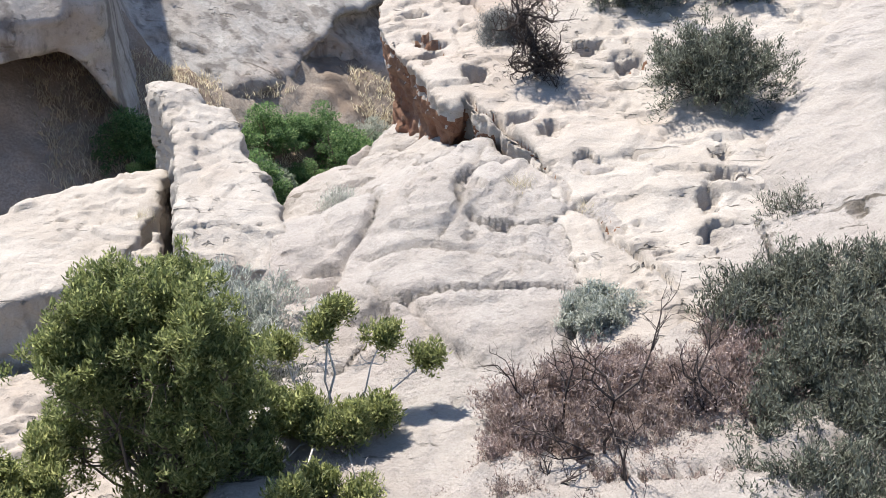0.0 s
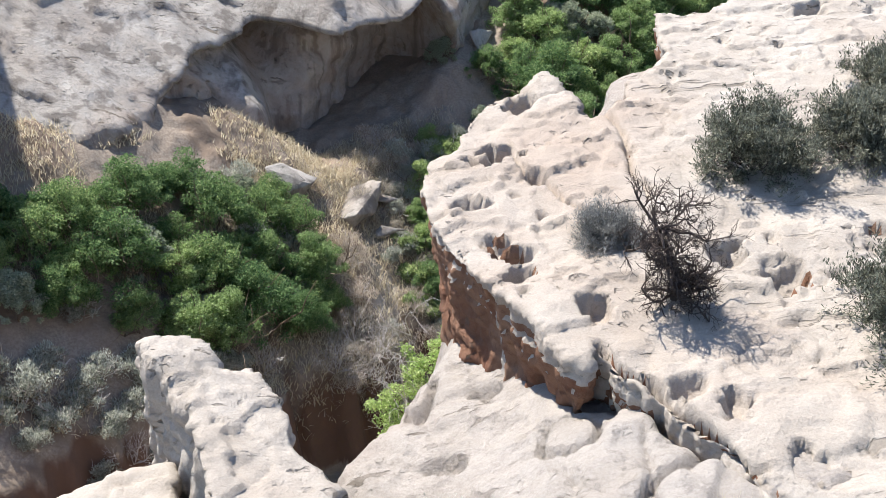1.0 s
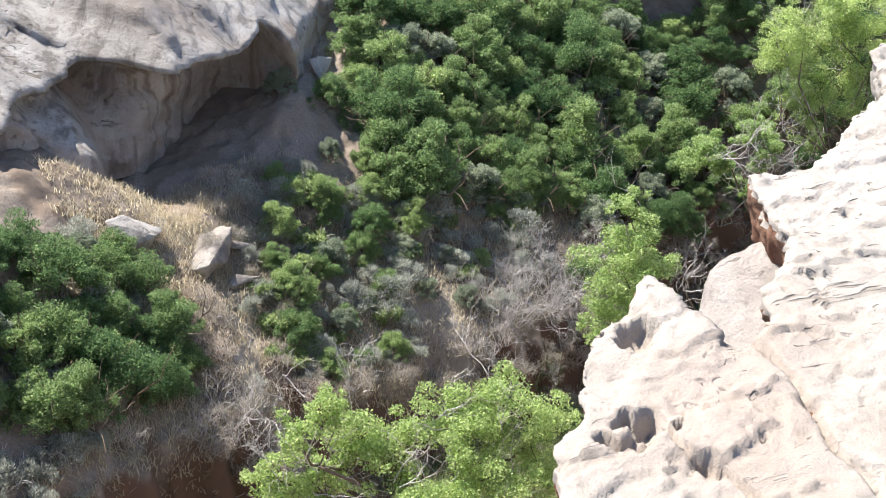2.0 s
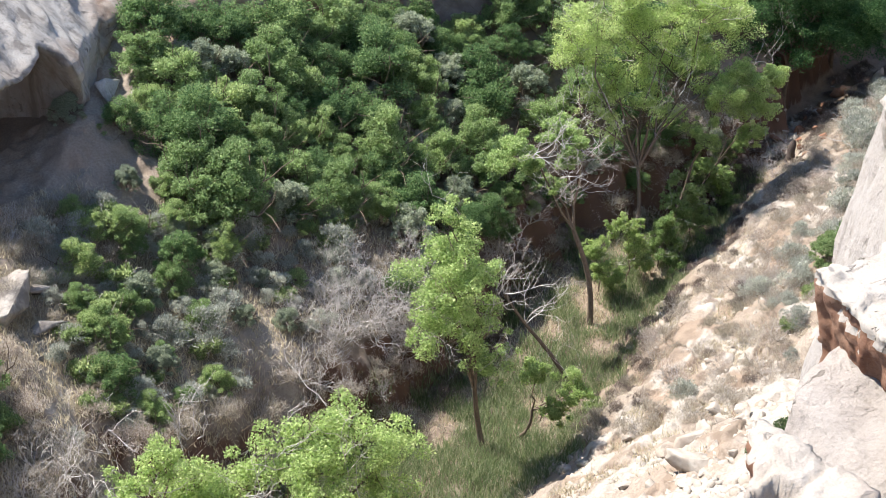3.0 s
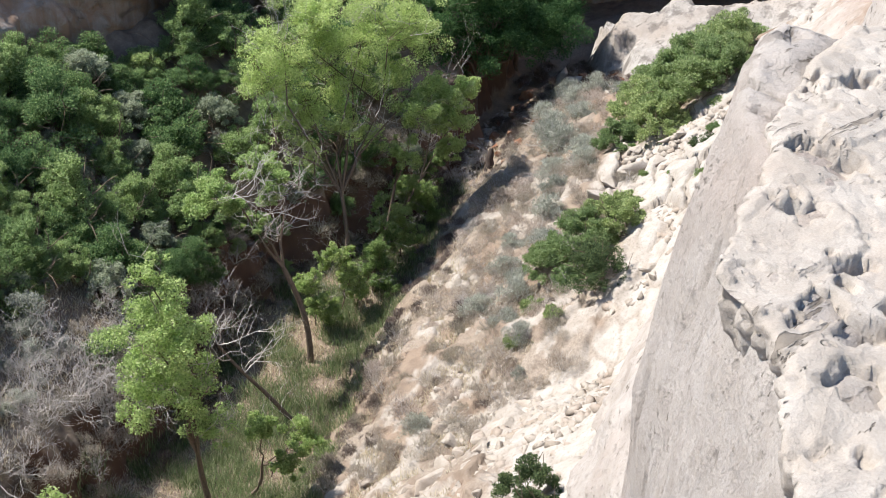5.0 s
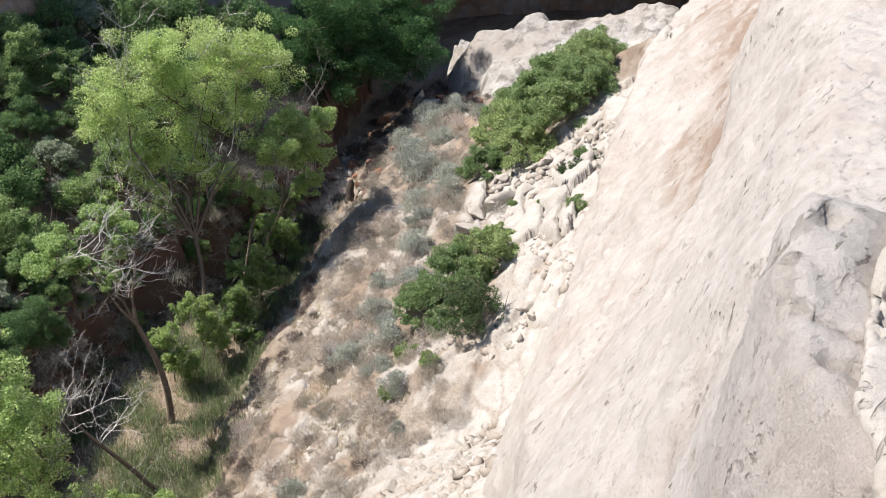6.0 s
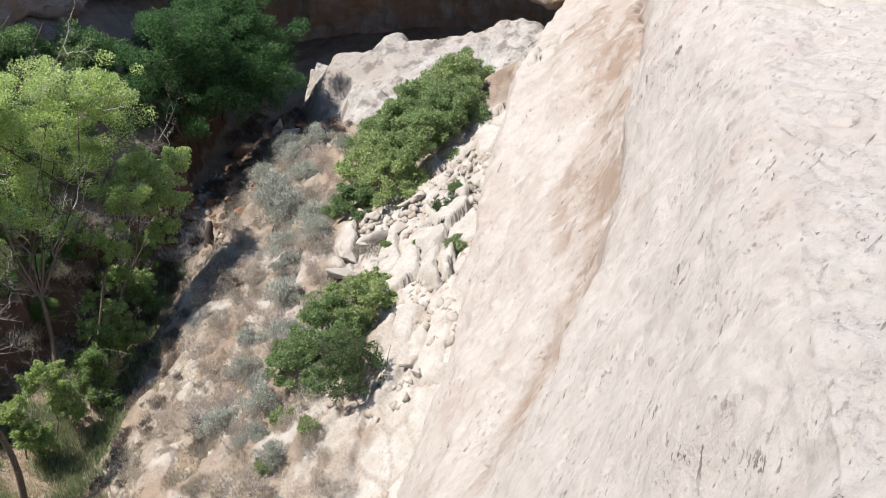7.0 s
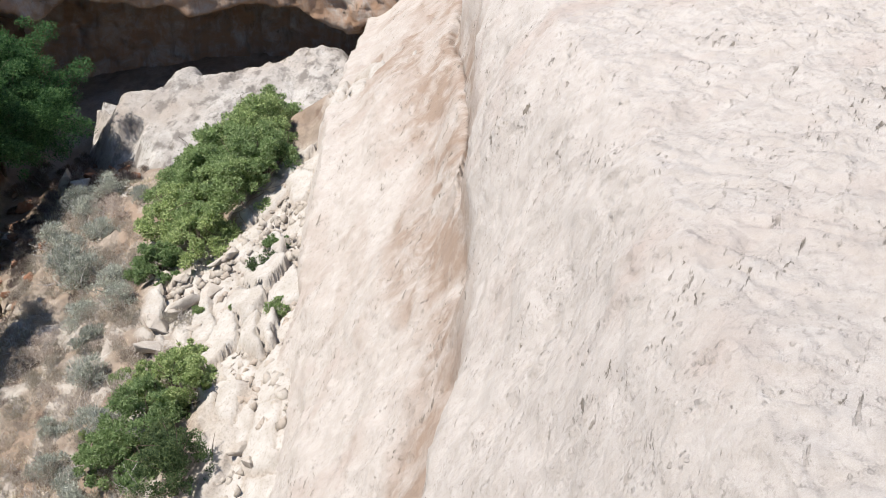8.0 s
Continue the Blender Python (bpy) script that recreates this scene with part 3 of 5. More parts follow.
def solid(name, blocks, voxel, weather, mat, label, category="rock", kind=""):
    bm = bmesh.new()
    for verts, faces in blocks:
        vs = [bm.verts.new(v) for v in verts]
        for f in faces:
            bm.faces.new([vs[i] for i in f])
    bmesh.ops.triangulate(bm, faces=bm.faces[:])
    bmesh.ops.recalc_face_normals(bm, faces=bm.faces[:])
    me = bpy.data.meshes.new(name + "_raw")
    bm.to_mesh(me)
    bm.free()
    raw = new(name + "_raw", me)
    mod = raw.modifiers.new("skin", "REMESH")
    mod.mode, mod.voxel_size, mod.adaptivity = "VOXEL", voxel, 0.0
    done = raw.evaluated_get(bpy.context.evaluated_depsgraph_get())
    skin = done.to_mesh()
    n = len(skin.vertices)
    co, no = np.empty(n * 3, np.float32), np.empty(n * 3, np.float32)
    skin.vertices.foreach_get("co", co)
    skin.vertices.foreach_get("normal", no)
    quads = np.empty(len(skin.loops), np.int32)
    skin.loops.foreach_get("vertex_index", quads)
    quads = quads.reshape(-1, 4)
    done.to_mesh_clear()
    bpy.data.objects.remove(raw)
    co, no = co.reshape(-1, 3).astype(float), no.reshape(-1, 3).astype(float)
    # what is buried in the shelf below is left off
    mid = co[quads].mean(1)
    quads = quads[(no[quads].mean(1)[:, 2] > -0.75) & (mid[:, 2] > cliff_uv(*us_of(mid[:, 0], mid[:, 1])) - 0.35)]
    used, quads = np.unique(quads, return_inverse=True)
    quads, co, no = quads.reshape(-1, 4), co[used], no[used]
    n = len(co)
    # two rounds of smoothing take the voxel steps out
    for _ in range(2):
        acc, cnt = np.zeros_like(co), np.zeros(n)
        for a in range(4):
            for b in ((a + 1) % 4, (a + 3) % 4):
                cnt += np.bincount(quads[:, a], minlength=n)
                for c in range(3):
                    acc[:, c] += np.bincount(quads[:, a], co[quads[:, b], c], n)
        co = 0.5 * co + 0.5 * acc / np.maximum(cnt, 1)[:, None]
    co = co + no * weather(co[:, 0], co[:, 1], co[:, 2], no)[:, None]
    ob = link_mesh(name, co, quads, mat)
    return tagged(ob, label=label, category=category, kind=kind)


PITS = ((0.18, 16.65, 0.24), (0.05, 17.0, 0.12), (-0.1, 17.83, 0.16), (0.39, 18.74, 0.26), (0.72, 15.6, 0.17), (2.2, 16.23, 0.2), (2.68, 15.81, 0.2), (1.17, 14.28, 0.16), (1.53, 14.01, 0.16), (1.88, 13.23, 0.16), (0.9, 19.91, 0.2),
        (2.64, 15.99, 0.14), (3.3, 13.1, 0.15), (3.27, 12.61, 0.17), (3.06, 12.2, 0.15), (3.01, 11.52, 0.2), (5.16, 15.06, 0.2), (4.72, 14.43, 0.13))
PITS_FAR = ((8.95, 24.74, 0.3), (10.39, 26.0, 0.2), (11.03, 25.76, 0.24), (6.81, 23.05, 0.26), (6.89, 23.51, 0.22), (6.05, 22.66, 0.24), (6.4, 23.49, 0.2), (7.89, 24.52, 0.18), (7.51, 23.6, 0.16), (10.8, 27.26, 0.22), (12.86, 27.56, 0.26), (10.62, 26.22, 0.2), (9.09, 25.13, 0.26), (13.69, 27.35, 0.22), (5.4, 21.6, 0.2), (7.4, 22.5, 0.22))


def rim_weather(x, y, z, no):
    up = smooth(0.3, 0.8, no[:, 2])
    side = 1 - up
    d = 0.08 * fbm(x / 1.7, y / 1.7, z / 1.7, 4, 31, 0.5) + 0.016 * fbm(x / 0.3, y / 0.3, z / 0.3, 3, 32, 0.7)
    calm = 1 - 0.75 * smooth(5.5, 8, x)
    d += calm * side * (0.05 * bedding(x, y, z, 0.16, 33) + 0.07 * fbm(x / 0.16, y / 0.16, z / 0.5, 3, 45))
    # thin crusts with broken edges
    d += up * 0.05 * smooth(0.06, 0.10, fbm(x / 1.1, y / 0.6, 0.7, 4, 40, 0.5))
    d += up * 0.03 * smooth(0.02, 0.06, fbm(x / 0.7, y / 0.9, 2.7, 3, 46, 0.5))
    field = smooth(-0.15, 0.3, fbm(x / 2.2, y / 2.2, 0.2, 2, 34))
    d -= calm * up * field * pocks(x, y, z, 0.34, 35, 0.05, 1.0)
    d -= calm * up * smooth(0.0, 0.3, fbm(x / 1.6, y / 1.6, 5.2, 2, 47)) * pocks(x, y, z, 0.20, 49, 0.05, 1.2)
    d -= up * smooth(4.1, 4.5, x) * smooth(16.5, 15.5, y) * smooth(12.0, 13.0, y) * (pocks(x, y, z, 0.40, 41, 0.8, 1.9) + pocks(x, y, z, 0.22, 50, 0.6, 1.5))
    d -= up * (pit_depth(x, y, PITS, 42) + 0.9 * pit_depth(x, y, PITS_FAR, 43) + joint_depth(x, y))
    return d


RIM_LEFT = [(1.3, 13.5), (0.65, 14.7), (0.58, 15.05), (0.42, 14.8), (0.26, 14.92), (0.12, 15.47), (-0.21, 16.29), (-0.49, 16.97), (-0.62, 17.67),
            (-0.58, 18.14), (-0.45, 18.81), (0.0, 19.1), (0.2, 19.63), (0.6, 20.2), (1.1, 20.4), (1.42, 20.75)]
RIM_MID = [(1.55, 20.05), (1.63, 19.41), (2.13, 19.58), (2.32, 20.09), (2.8, 20.46), (3.06, 20.83), (3.1, 21.5), (3.3, 22.2), (4.05, 22.1), (4.54, 22.33),
           (4.9, 22.7), (5.8, 23.2), (6.05, 23.6), (6.3, 24.35), (7.5, 24.9), (8.1, 25.0), (8.3, 25.2), (8.7, 25.3), (9.1, 25.7)]
RIM_BACK = [(9.8, 25.9), (10.9, 26.3), (12.6, 26.7), (15.4, 27.1), (17, 26.8), (18.5, 24), (18, 5), (1.9, 5), (1.7, 9), (1.5, 11.5)]
low = lambda x, y: cap_plane(x, y) - 1.75
cap = prism(RIM_LEFT + RIM_MID + RIM_BACK, lambda x, y: cap_plane(x, y) - 0.02 - 2.2 * float(smooth(11, 20, x)) * float(smooth(22, 28, y)), low, 0.24, 0.22)
stub = prism([(-3.55, 16.1), (-3.0, 16.15), (-2.9, 15.75), (-2.75, 15.7), (-2.55, 15.85), (-2.35, 15.5), (-2.2, 15.2), (-2.2, 14.8), (-1.95, 14.4), (-1.7, 13.5),
              (-1.3, 12.3), (-2.5, 12.2), (-2.75, 13.2), (-2.95, 14.2), (-3.05, 15.1)], lambda x, y: cap_plane(x, y) - 0.1 - 0.35 * (x + 3.4) / 1.5, lambda x, y: 61.0, 0.0)
block = prism([(-8.5, 13.0), (-5.3, 14.6), (-4.9, 15.1), (-3.8, 15.45), (-3.32, 15.5), (-3.28, 14.4), (-3.5, 13.5), (-3.5, 13.1), (-4.0, 12.88), (-4.55, 12.6), (-8.5, 11.2)],
              lambda x, y: cap_plane(x, y) - 0.95, lambda x, y: 60.5, 0.0)
wedge = prism([(-3.5, 13.6), (-3.2, 14.1), (-3.05, 13.4), (-2.85, 12.5), (-3.3, 12.7)], lambda x, y: cap_plane(x, y) - 1.05, lambda x, y: 60.5, 0.0)
slab = prism([(-8.5, 10.6), (-4.9, 12.0), (-3.6, 12.5), (-2.6, 12.0), (-2.2, 10.2), (-2.4, 5), (-8.5, 5)], lambda x, y: cap_plane(x, y) - 1.6, lambda x, y: 60.5, 0.0)
rim = solid("rim_rock", [cap, stub, block, wedge, slab], 0.04, rim_weather, ROCK, "pale pitted sandstone rim ledges above the canyon", "rock ledge", "structure")
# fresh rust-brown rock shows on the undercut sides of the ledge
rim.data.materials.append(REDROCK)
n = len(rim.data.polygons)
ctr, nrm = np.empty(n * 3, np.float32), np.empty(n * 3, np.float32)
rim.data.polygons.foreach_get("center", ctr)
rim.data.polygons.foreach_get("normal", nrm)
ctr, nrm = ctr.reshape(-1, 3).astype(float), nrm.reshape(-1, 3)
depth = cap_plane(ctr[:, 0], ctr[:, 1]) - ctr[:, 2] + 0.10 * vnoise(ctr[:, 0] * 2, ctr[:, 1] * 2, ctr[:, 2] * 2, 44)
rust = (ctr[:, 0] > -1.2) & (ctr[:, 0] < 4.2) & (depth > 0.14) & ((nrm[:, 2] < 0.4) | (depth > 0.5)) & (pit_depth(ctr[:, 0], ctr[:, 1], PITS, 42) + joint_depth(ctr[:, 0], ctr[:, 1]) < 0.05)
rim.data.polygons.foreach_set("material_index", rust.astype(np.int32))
rim.data.update()

# ---- far canyon wall and headwall: one curved sheet with alcoves ----
WALL_U = (-400, -60, -10, 9, 11, 12.5, 16, 20, 23, 29, 33, 38, 43, 50, 58, 72, 84, 92, 100, 110, 124, 136, 145, 148, 146, 138, 126)
WALL_S = (73, 73, 74, 74, 77, 80, 80.5, 82.5, 84, 84.5, 81.5, 82.5, 86, 91, 98, 97, 91, 87, 86, 86.5, 82, 76, 68, 54, 40, 28, 14)
run = np.r_[0, np.cumsum(np.hypot(np.diff(WALL_U), np.diff(WALL_S)))]
ta = steps((0, run[1] - 5, 20), (run[1] - 5, run[2] + 4, 1.0), (run[2] + 4, run[-1], 0.35))
va = steps((0, 16, 0.28), (16, 40, 1.0))
wu, ws = np.interp(ta, run, WALL_U), np.interp(ta, run, WALL_S)
for _ in range(3):
    wu[1:-1], ws[1:-1] = (wu[:-2] + 2 * wu[1:-1] + wu[2:]) / 4, (ws[:-2] + 2 * ws[1:-1] + ws[2:]) / 4
tu, ts = np.gradient(wu), np.gradient(ws)
tl = np.hypot(tu, ts)
turn_in = smooth(108, 128, wu)
outu, outs = turn_in * ts / tl, -tu / tl * turn_in - (1 - turn_in)  # towards the canyon
length = np.hypot(outu, outs)
outu, outs = outu / length, outs / length
V = va[None] * np.ones((len(ta), 1))
UU, SS = wu[:, None] * np.ones_like(V), ws[:, None] * np.ones_like(V)
base = np.interp(wu, (-60, 10, 20, 28, 33, 45, 60, 75, 92, 110, 140, 160), (36, 40, 41, 41, 38, 36, 41, 40, 34, 33, 32, 31))[:, None]


def hump(u, a, b, w):
    return smooth(a - w, a + w, u) * (1 - smooth(b - w, b + w, u))


# the bulging lip, set back with height; alcoves eat into the wall below it
lit = hump(UU, 11.5, 36, 2.5)
steepw = 1 - lit
tall = np.interp(UU, (-60, 9, 12, 36, 46, 60, 78, 88, 96, 112, 128, 138, 150), (13, 12, 12, 7, 9, 5, 5, 11, 19, 27, 28, 20, 14))
back = lit * (0.5 * V + 1.3 * np.maximum(0, V - 3.2)) + steepw * (0.05 * V + 1.15 * np.maximum(0, V - tall))
deep = 4.5 * hump(UU, 25, 33, 2) + 10 * hump(UU, 33.5, 50, 2) + 20 * hump(UU, -60, 9, 2.5) + 3 * hump(UU, 80, 112, 5) + 11 * smooth(110, 122, UU)
lip = 3.4 + 1.0 * vnoise(UU / 9, SS / 9, 0.0, 51) + 5.6 * hump(UU, -60, 9, 2.5) + 6 * smooth(24, 37, UU) * (1 - smooth(48, 52, UU)) + 8 * hump(UU, 80, 112, 5) + 6.0 * smooth(110, 122, UU) + 1.3 * smooth(108, 118, UU) * fbm(UU / 5, SS / 5, 0.0, 3, 58)
alc = deep * (1 - smooth(-0.35, 0.35, (V - lip) / 2.2))
off = back + alc
calm = 1 - 0.7 * lit * smooth(2.5, 4.5, V)
off -= calm * (0.9 * fbm(UU / 7, SS / 7, V / 7, 4, 52) + 0.35 * fbm(UU / 1.3, SS / 1.3, V / 1.3, 4, 53)) + (0.30 - 0.1 * lit) * bedding(UU, SS, V, 1.3, 54)
# broken sheets of rock on the upper slope, their edges running slantwise
off += 0.45 * lit * smooth(2.5, 4, V) * smooth(0.0, 0.05, fbm((UU - 0.8 * V) / 6, SS / 6, (V + 0.5 * UU) / 2.2, 3, 56))
off += 0.5 * cracks(UU, SS, V, 0.16, 0.03, 55) * lit
U0 = UU
UU, SS = UU - outu[:, None] * off, SS - outs[:, None] * off
X, Y = xy_of(UU, SS)
ZZ = base + V - 2
# the far plateau closes it above
px_, py_ = xy_of(wu - outu * 600, ws - outs * 600)
X, Y, ZZ = np.c_[X, px_], np.c_[Y, py_], np.c_[ZZ, ZZ[:, -1] + 6]
wall = link_mesh("far_cliff", np.stack([X, Y, ZZ], -1).reshape(-1, 3), grid_faces(*X.shape)[:, ::-1], FARROCK)
# stain on the lower wall; carried higher in the alcove to paint its shade
tan = np.c_[smooth(54, 62, U0) + 0.35 * (1 - smooth(54, 62, U0)) * smooth(4.2, 2.6, V - 6 * hump(U0, 34, 52, 1.5) + 0.8 * vnoise(U0 / 4, 0, V / 2, 57)), np.zeros(len(ta))]
layer = wall.data.attributes.new("stain", "FLOAT", "POINT")
layer.data.foreach_set("value", tan.ravel().astype(np.float32))
tagged(wall, label="grey and rust canyon wall with shaded alcoves", category="cliff", kind="structure")

# ---- smooth slab at the canyon's head, before the alcove ----
U, S = np.meshgrid(np.arange(125, 143.01, 0.3), np.arange(37, 63.01, 0.3), indexing="ij")
Z = 30.5 + 0.46 * (U - 129.7) + 0.05 * (54 - S)
edge = np.minimum(np.minimum(U - 127.5, 138.2 + 0.24 * (59.8 - S) - U), np.minimum(np.minimum(S - 38.5, 59.6 - S), 54.8 + 0.68 * (U - 129.7) - S))
Z = Z + 0.3 * fbm(U / 4, S / 4, 0, 3, 61) - 5.0 * (1 - smooth(-4.0, 0.9, edge + 1.2 * fbm(U / 3, S / 3, 0, 3, 62)))
Z = Z - pocks(U, S, Z, 1.1, 63, 0.6, 0.5) * smooth(51, 48, S) * smooth(131, 133, U) * 1.5
X, Y = xy_of(U, S)
slab_ob = link_mesh("slickrock_slab", np.stack([X, Y, Z], -1).reshape(-1, 3), grid_faces(*U.shape), FARROCK)
tagged(slab_ob, label="smooth pale sandstone slab below a dark alcove", category="rock slab", kind="structure")

# ---- plant builders: all return (verts, quads) ----
def unit(v):
    return v / (np.linalg.norm(v, axis=-1, keepdims=True) + 1e-9)


def tubes(paths, sides=5):
    vs, fs, at = [], [], 0
    ang = np.arange(sides) * 2 * math.pi / sides
    for pts, rad in paths:
        pts, rad = np.asarray(pts, float), np.asarray(rad, float)
        d = unit(np.gradient(pts, axis=0))
        ref = np.where(np.abs(d[:, 2:3]) > 0.9, [[1.0, 0, 0]], [[0, 0, 1.0]])
        a = unit(np.cross(d, ref))
        b = np.cross(d, a)
        ring = pts[:, None] + rad[:, None, None] * (np.cos(ang)[None, :, None] * a[:, None] + np.sin(ang)[None, :, None] * b[:, None])
        vs.append(ring.reshape(-1, 3))
        n = len(pts)
        i = np.arange(n - 1)[:, None] * sides + np.arange(sides)[None]
        j = np.arange(n - 1)[:, None] * sides + (np.arange(sides)[None] + 1) % sides
        fs.append(np.stack([i, j, j + sides, i + sides], -1).reshape(-1, 4) + at)
        at += n * sides
    return np.concatenate(vs), np.concatenate(fs)


def leaves(rng, spots, aims, length, width, jitter=0.7):
    """Flat rhombic leaves at the given spots, their long axis near the aims."""
    n = len(spots)
    a = unit(unit(aims) + jitter * rng.normal(size=(n, 3)))
    b = unit(np.cross(a, rng.normal(size=(n, 3)) * 0.55 + (0, 0, 1)))
    k = rng.uniform(0.6, 1.35, (n, 1))
    a, b = a * length * k / 2, b * width * k / 2
    fold = np.cross(a, b) / (np.linalg.norm(b, axis=1, keepdims=True) + 1e-9) * 0.3
    v = np.stack([spots - a, spots + b + fold, spots + a, spots - b + fold], 1).reshape(-1, 3)
    return v, np.arange(4 * n).reshape(-1, 4)


def cloud(rng, blobs, n, length, width, up=0.35, shell=0.55, jitter=0.7, aim=None):
    """Leaves over lumpy clumps; blobs rows are x, y, z, radius, flatness."""
    blobs = np.asarray(blobs, float)
    w = blobs[:, 3] ** 2
    k = rng.choice(len(blobs), n, p=w / w.sum())
    d = rng.normal(size=(n, 3))
    d[:, 2] += up
    d = unit(d)
    lump = 1 + 0.28 * np.array(vnoise(d[:, 0] * 2.2 + k, d[:, 1] * 2.2, d[:, 2] * 2.2 + k * 3.1, 71))
    r = blobs[k, 3] * (shell + (1 - shell) * rng.uniform(size=n) ** 0.5) * lump
    p = blobs[k, :3] + d * r[:, None] * np.stack([np.ones(n), np.ones(n), blobs[k, 4]], 1)
    return leaves(rng, p, d + (aim if aim is not None else 0), length, width, jitter)


def grow(rng, start, aim, length, radius, depth, kids, paths, tips, wander=0.25, lift=0.1, shrink=0.62, steps_n=5):
    """One limb and, from along it, its side limbs."""
    pts, d = [np.asarray(start, float)], unit(np.asarray(aim, float))
    for _ in range(steps_n - 1):
        d = unit(d + wander * rng.normal(size=3) + (0, 0, lift))
        pts.append(pts[-1] + d * length / (steps_n - 1))
    pts = np.array(pts)
    paths.append((pts, np.linspace(radius, radius * 0.45, steps_n)))
    if depth == 0:
        tips.append((pts[-1], d))
        return
    for i in range(kids):
        f = rng.uniform(0.35, 1.0) if i else 1.0
        at = pts[0] + (pts[-1] - pts[0]) * f if steps_n < 3 else pts[min(steps_n - 1, int(round(f * (steps_n - 1))))]
        side = unit(np.cross(d, rng.normal(size=3)))
        grow(rng, at, d + side * rng.uniform(0.5, 1.1), length * shrink * rng.uniform(0.75, 1.2), radius * 0.55, depth - 1, kids, paths, tips, wander, lift, shrink, max(3, steps_n - 1))


def dome(rng, n, wide, high, r0, r1, low=0.25):
    """Clump centres filling a dome."""
    out = []
    for i in range(n):
        a, q = rng.uniform(0, 2 * math.pi), rng.uniform(0, 1) ** 0.6
        z = low + (high - low) * rng.uniform(0.1, 1) * (1 - 0.55 * q * q)
        out.append((math.cos(a) * q * wide, math.sin(a) * q * wide, z, rng.uniform(r0, r1), rng.uniform(0.65, 0.9)))
    return out


def stems(rng, n, high, spread, r, depth=1, kids=3):
    paths, tips = [], []
    for _ in range(n):
        a = rng.uniform(0, 2 * math.pi)
        grow(rng, (0.1 * math.cos(a), 0.1 * math.sin(a), -0.1), (spread * math.cos(a), spread * math.sin(a), 1), high, r, depth, kids, paths, tips)
    return paths, tips


def crown_blobs(rng, wide, high, big=15, small=44, top=0.095):
    """Clumps that build up one uneven dome: large ones within, small ones breaking its outline."""
    out = []
    for n, r0, r1, reach in ((big, 0.13, 0.2, 0.30), (small, 0.045, top, 0.47)):
        for _ in range(n):
            a, q = rng.uniform(0, 2 * math.pi), rng.uniform(0.05, 1) ** 0.55
            z = high * (0.12 + 0.80 * math.sqrt(max(0.0, 1 - q * q)) * rng.uniform(0.45, 1.0))
            out.append((math.cos(a) * q * wide * reach, math.sin(a) * q * wide * reach, z, wide * rng.uniform(r0, r1), rng.uniform(0.65, 0.9)))
    return out


def oak(rng, wide, high, mat=OAK, n=13000, size=0.13):
    t = thing("oak_shrub", "dark green leafy scrub oak on the canyon slope", "shrub", "scrub oak thicket")
    paths, _ = stems(rng, 5, high * 0.62, 0.55, 0.07)
    part("stem", tubes(paths, 4), BARK, t)
    part("crown", cloud(rng, crown_blobs(rng, wide, high), n, size, size * 0.7, 0.4, 0.3), mat, t, flat=True)
    return t


def sage(rng, wide, high, mat=SAGE, n=2600, length=0.22, width=0.05, name="sagebrush", label="grey-green sagebrush on dry soil", group="sagebrush"):
    t = thing(name, label, "shrub", group)
    paths, _ = stems(rng, 9, high * 0.6, 0.9, 0.02 + 0.01 * high, 1, 3)
    part("stem", tubes(paths, 3), GREYWOOD, t)
    part("foliage", cloud(rng, dome(rng, 12, wide * 0.36, high * 0.72, wide * 0.11, wide * 0.22, 0.15 * high), n, length, width, 0.6, 0.35, 0.45, np.array((0, 0, 0.8))), mat, t, flat=True)
    return t


def dead_bush(rng, wide, high, mat=GREYWOOD, n=9, depth=3, r=0.02, name="dead_bush", label="leafless grey dead brush", group="dead brush"):
    t = thing(name, label, "dead shrub", group)
    paths, tips = [], []
    for _ in range(n):
        a = rng.uniform(0, 2 * math.pi)
        grow(rng, (0.06 * wide * math.cos(a), 0.06 * wide * math.sin(a), -0.05), (0.9 * math.cos(a), 0.9 * math.sin(a), rng.uniform(0.5, 1.6)), high * 0.55, r, depth, 3, paths, tips, 0.32, 0.05, 0.6)
    part("branch", tubes(paths, 3), mat, t)
    return t


def put(ob, x, y, z, turn=0.0, size=1.0, tilt=(0, 0)):
    ob.matrix_basis = Matrix.Translation((x, y, z)) @ Euler((tilt[0], tilt[1], turn)).to_matrix().to_4x4() @ Matrix.Diagonal((size, size, size, 1))
    return ob


def copy_to(ob, x, y, z, turn, size):
    twin = copy_thing(ob, Matrix.Translation((x, y, z)) @ Euler((0, 0, turn)).to_matrix().to_4x4())
    twin.scale = (size, size, size * 1.0)
    return twin


def scatter(kinds, spots, rng, sink=0.1):
    """Place the built kinds, then copies of them, at rows of u, s, size; the wash and the sand spill stay bare."""
    spots = [r for i, r in enumerate(spots) if i < len(kinds) or not (abs(r[0] - 49.5 - 0.25 * (r[1] - 72)) < 1.3 and 66 < r[1] < 75.5 or abs(r[0] - 35.2) < 1.1 and 68 < r[1] < 85)]
    for i, (u, s, size) in enumerate(spots):
        x, y = (float(v) for v in xy_of(u, s))
        z = float(ground_xy(x, y)) - sink
        turn = rng.uniform(0, 6.28)
        if i < len(kinds):
            put(kinds[i], x, y, z, turn, size)
        else:
            copy_to(kinds[rng.integers(len(kinds))], x, y, z, turn, size)


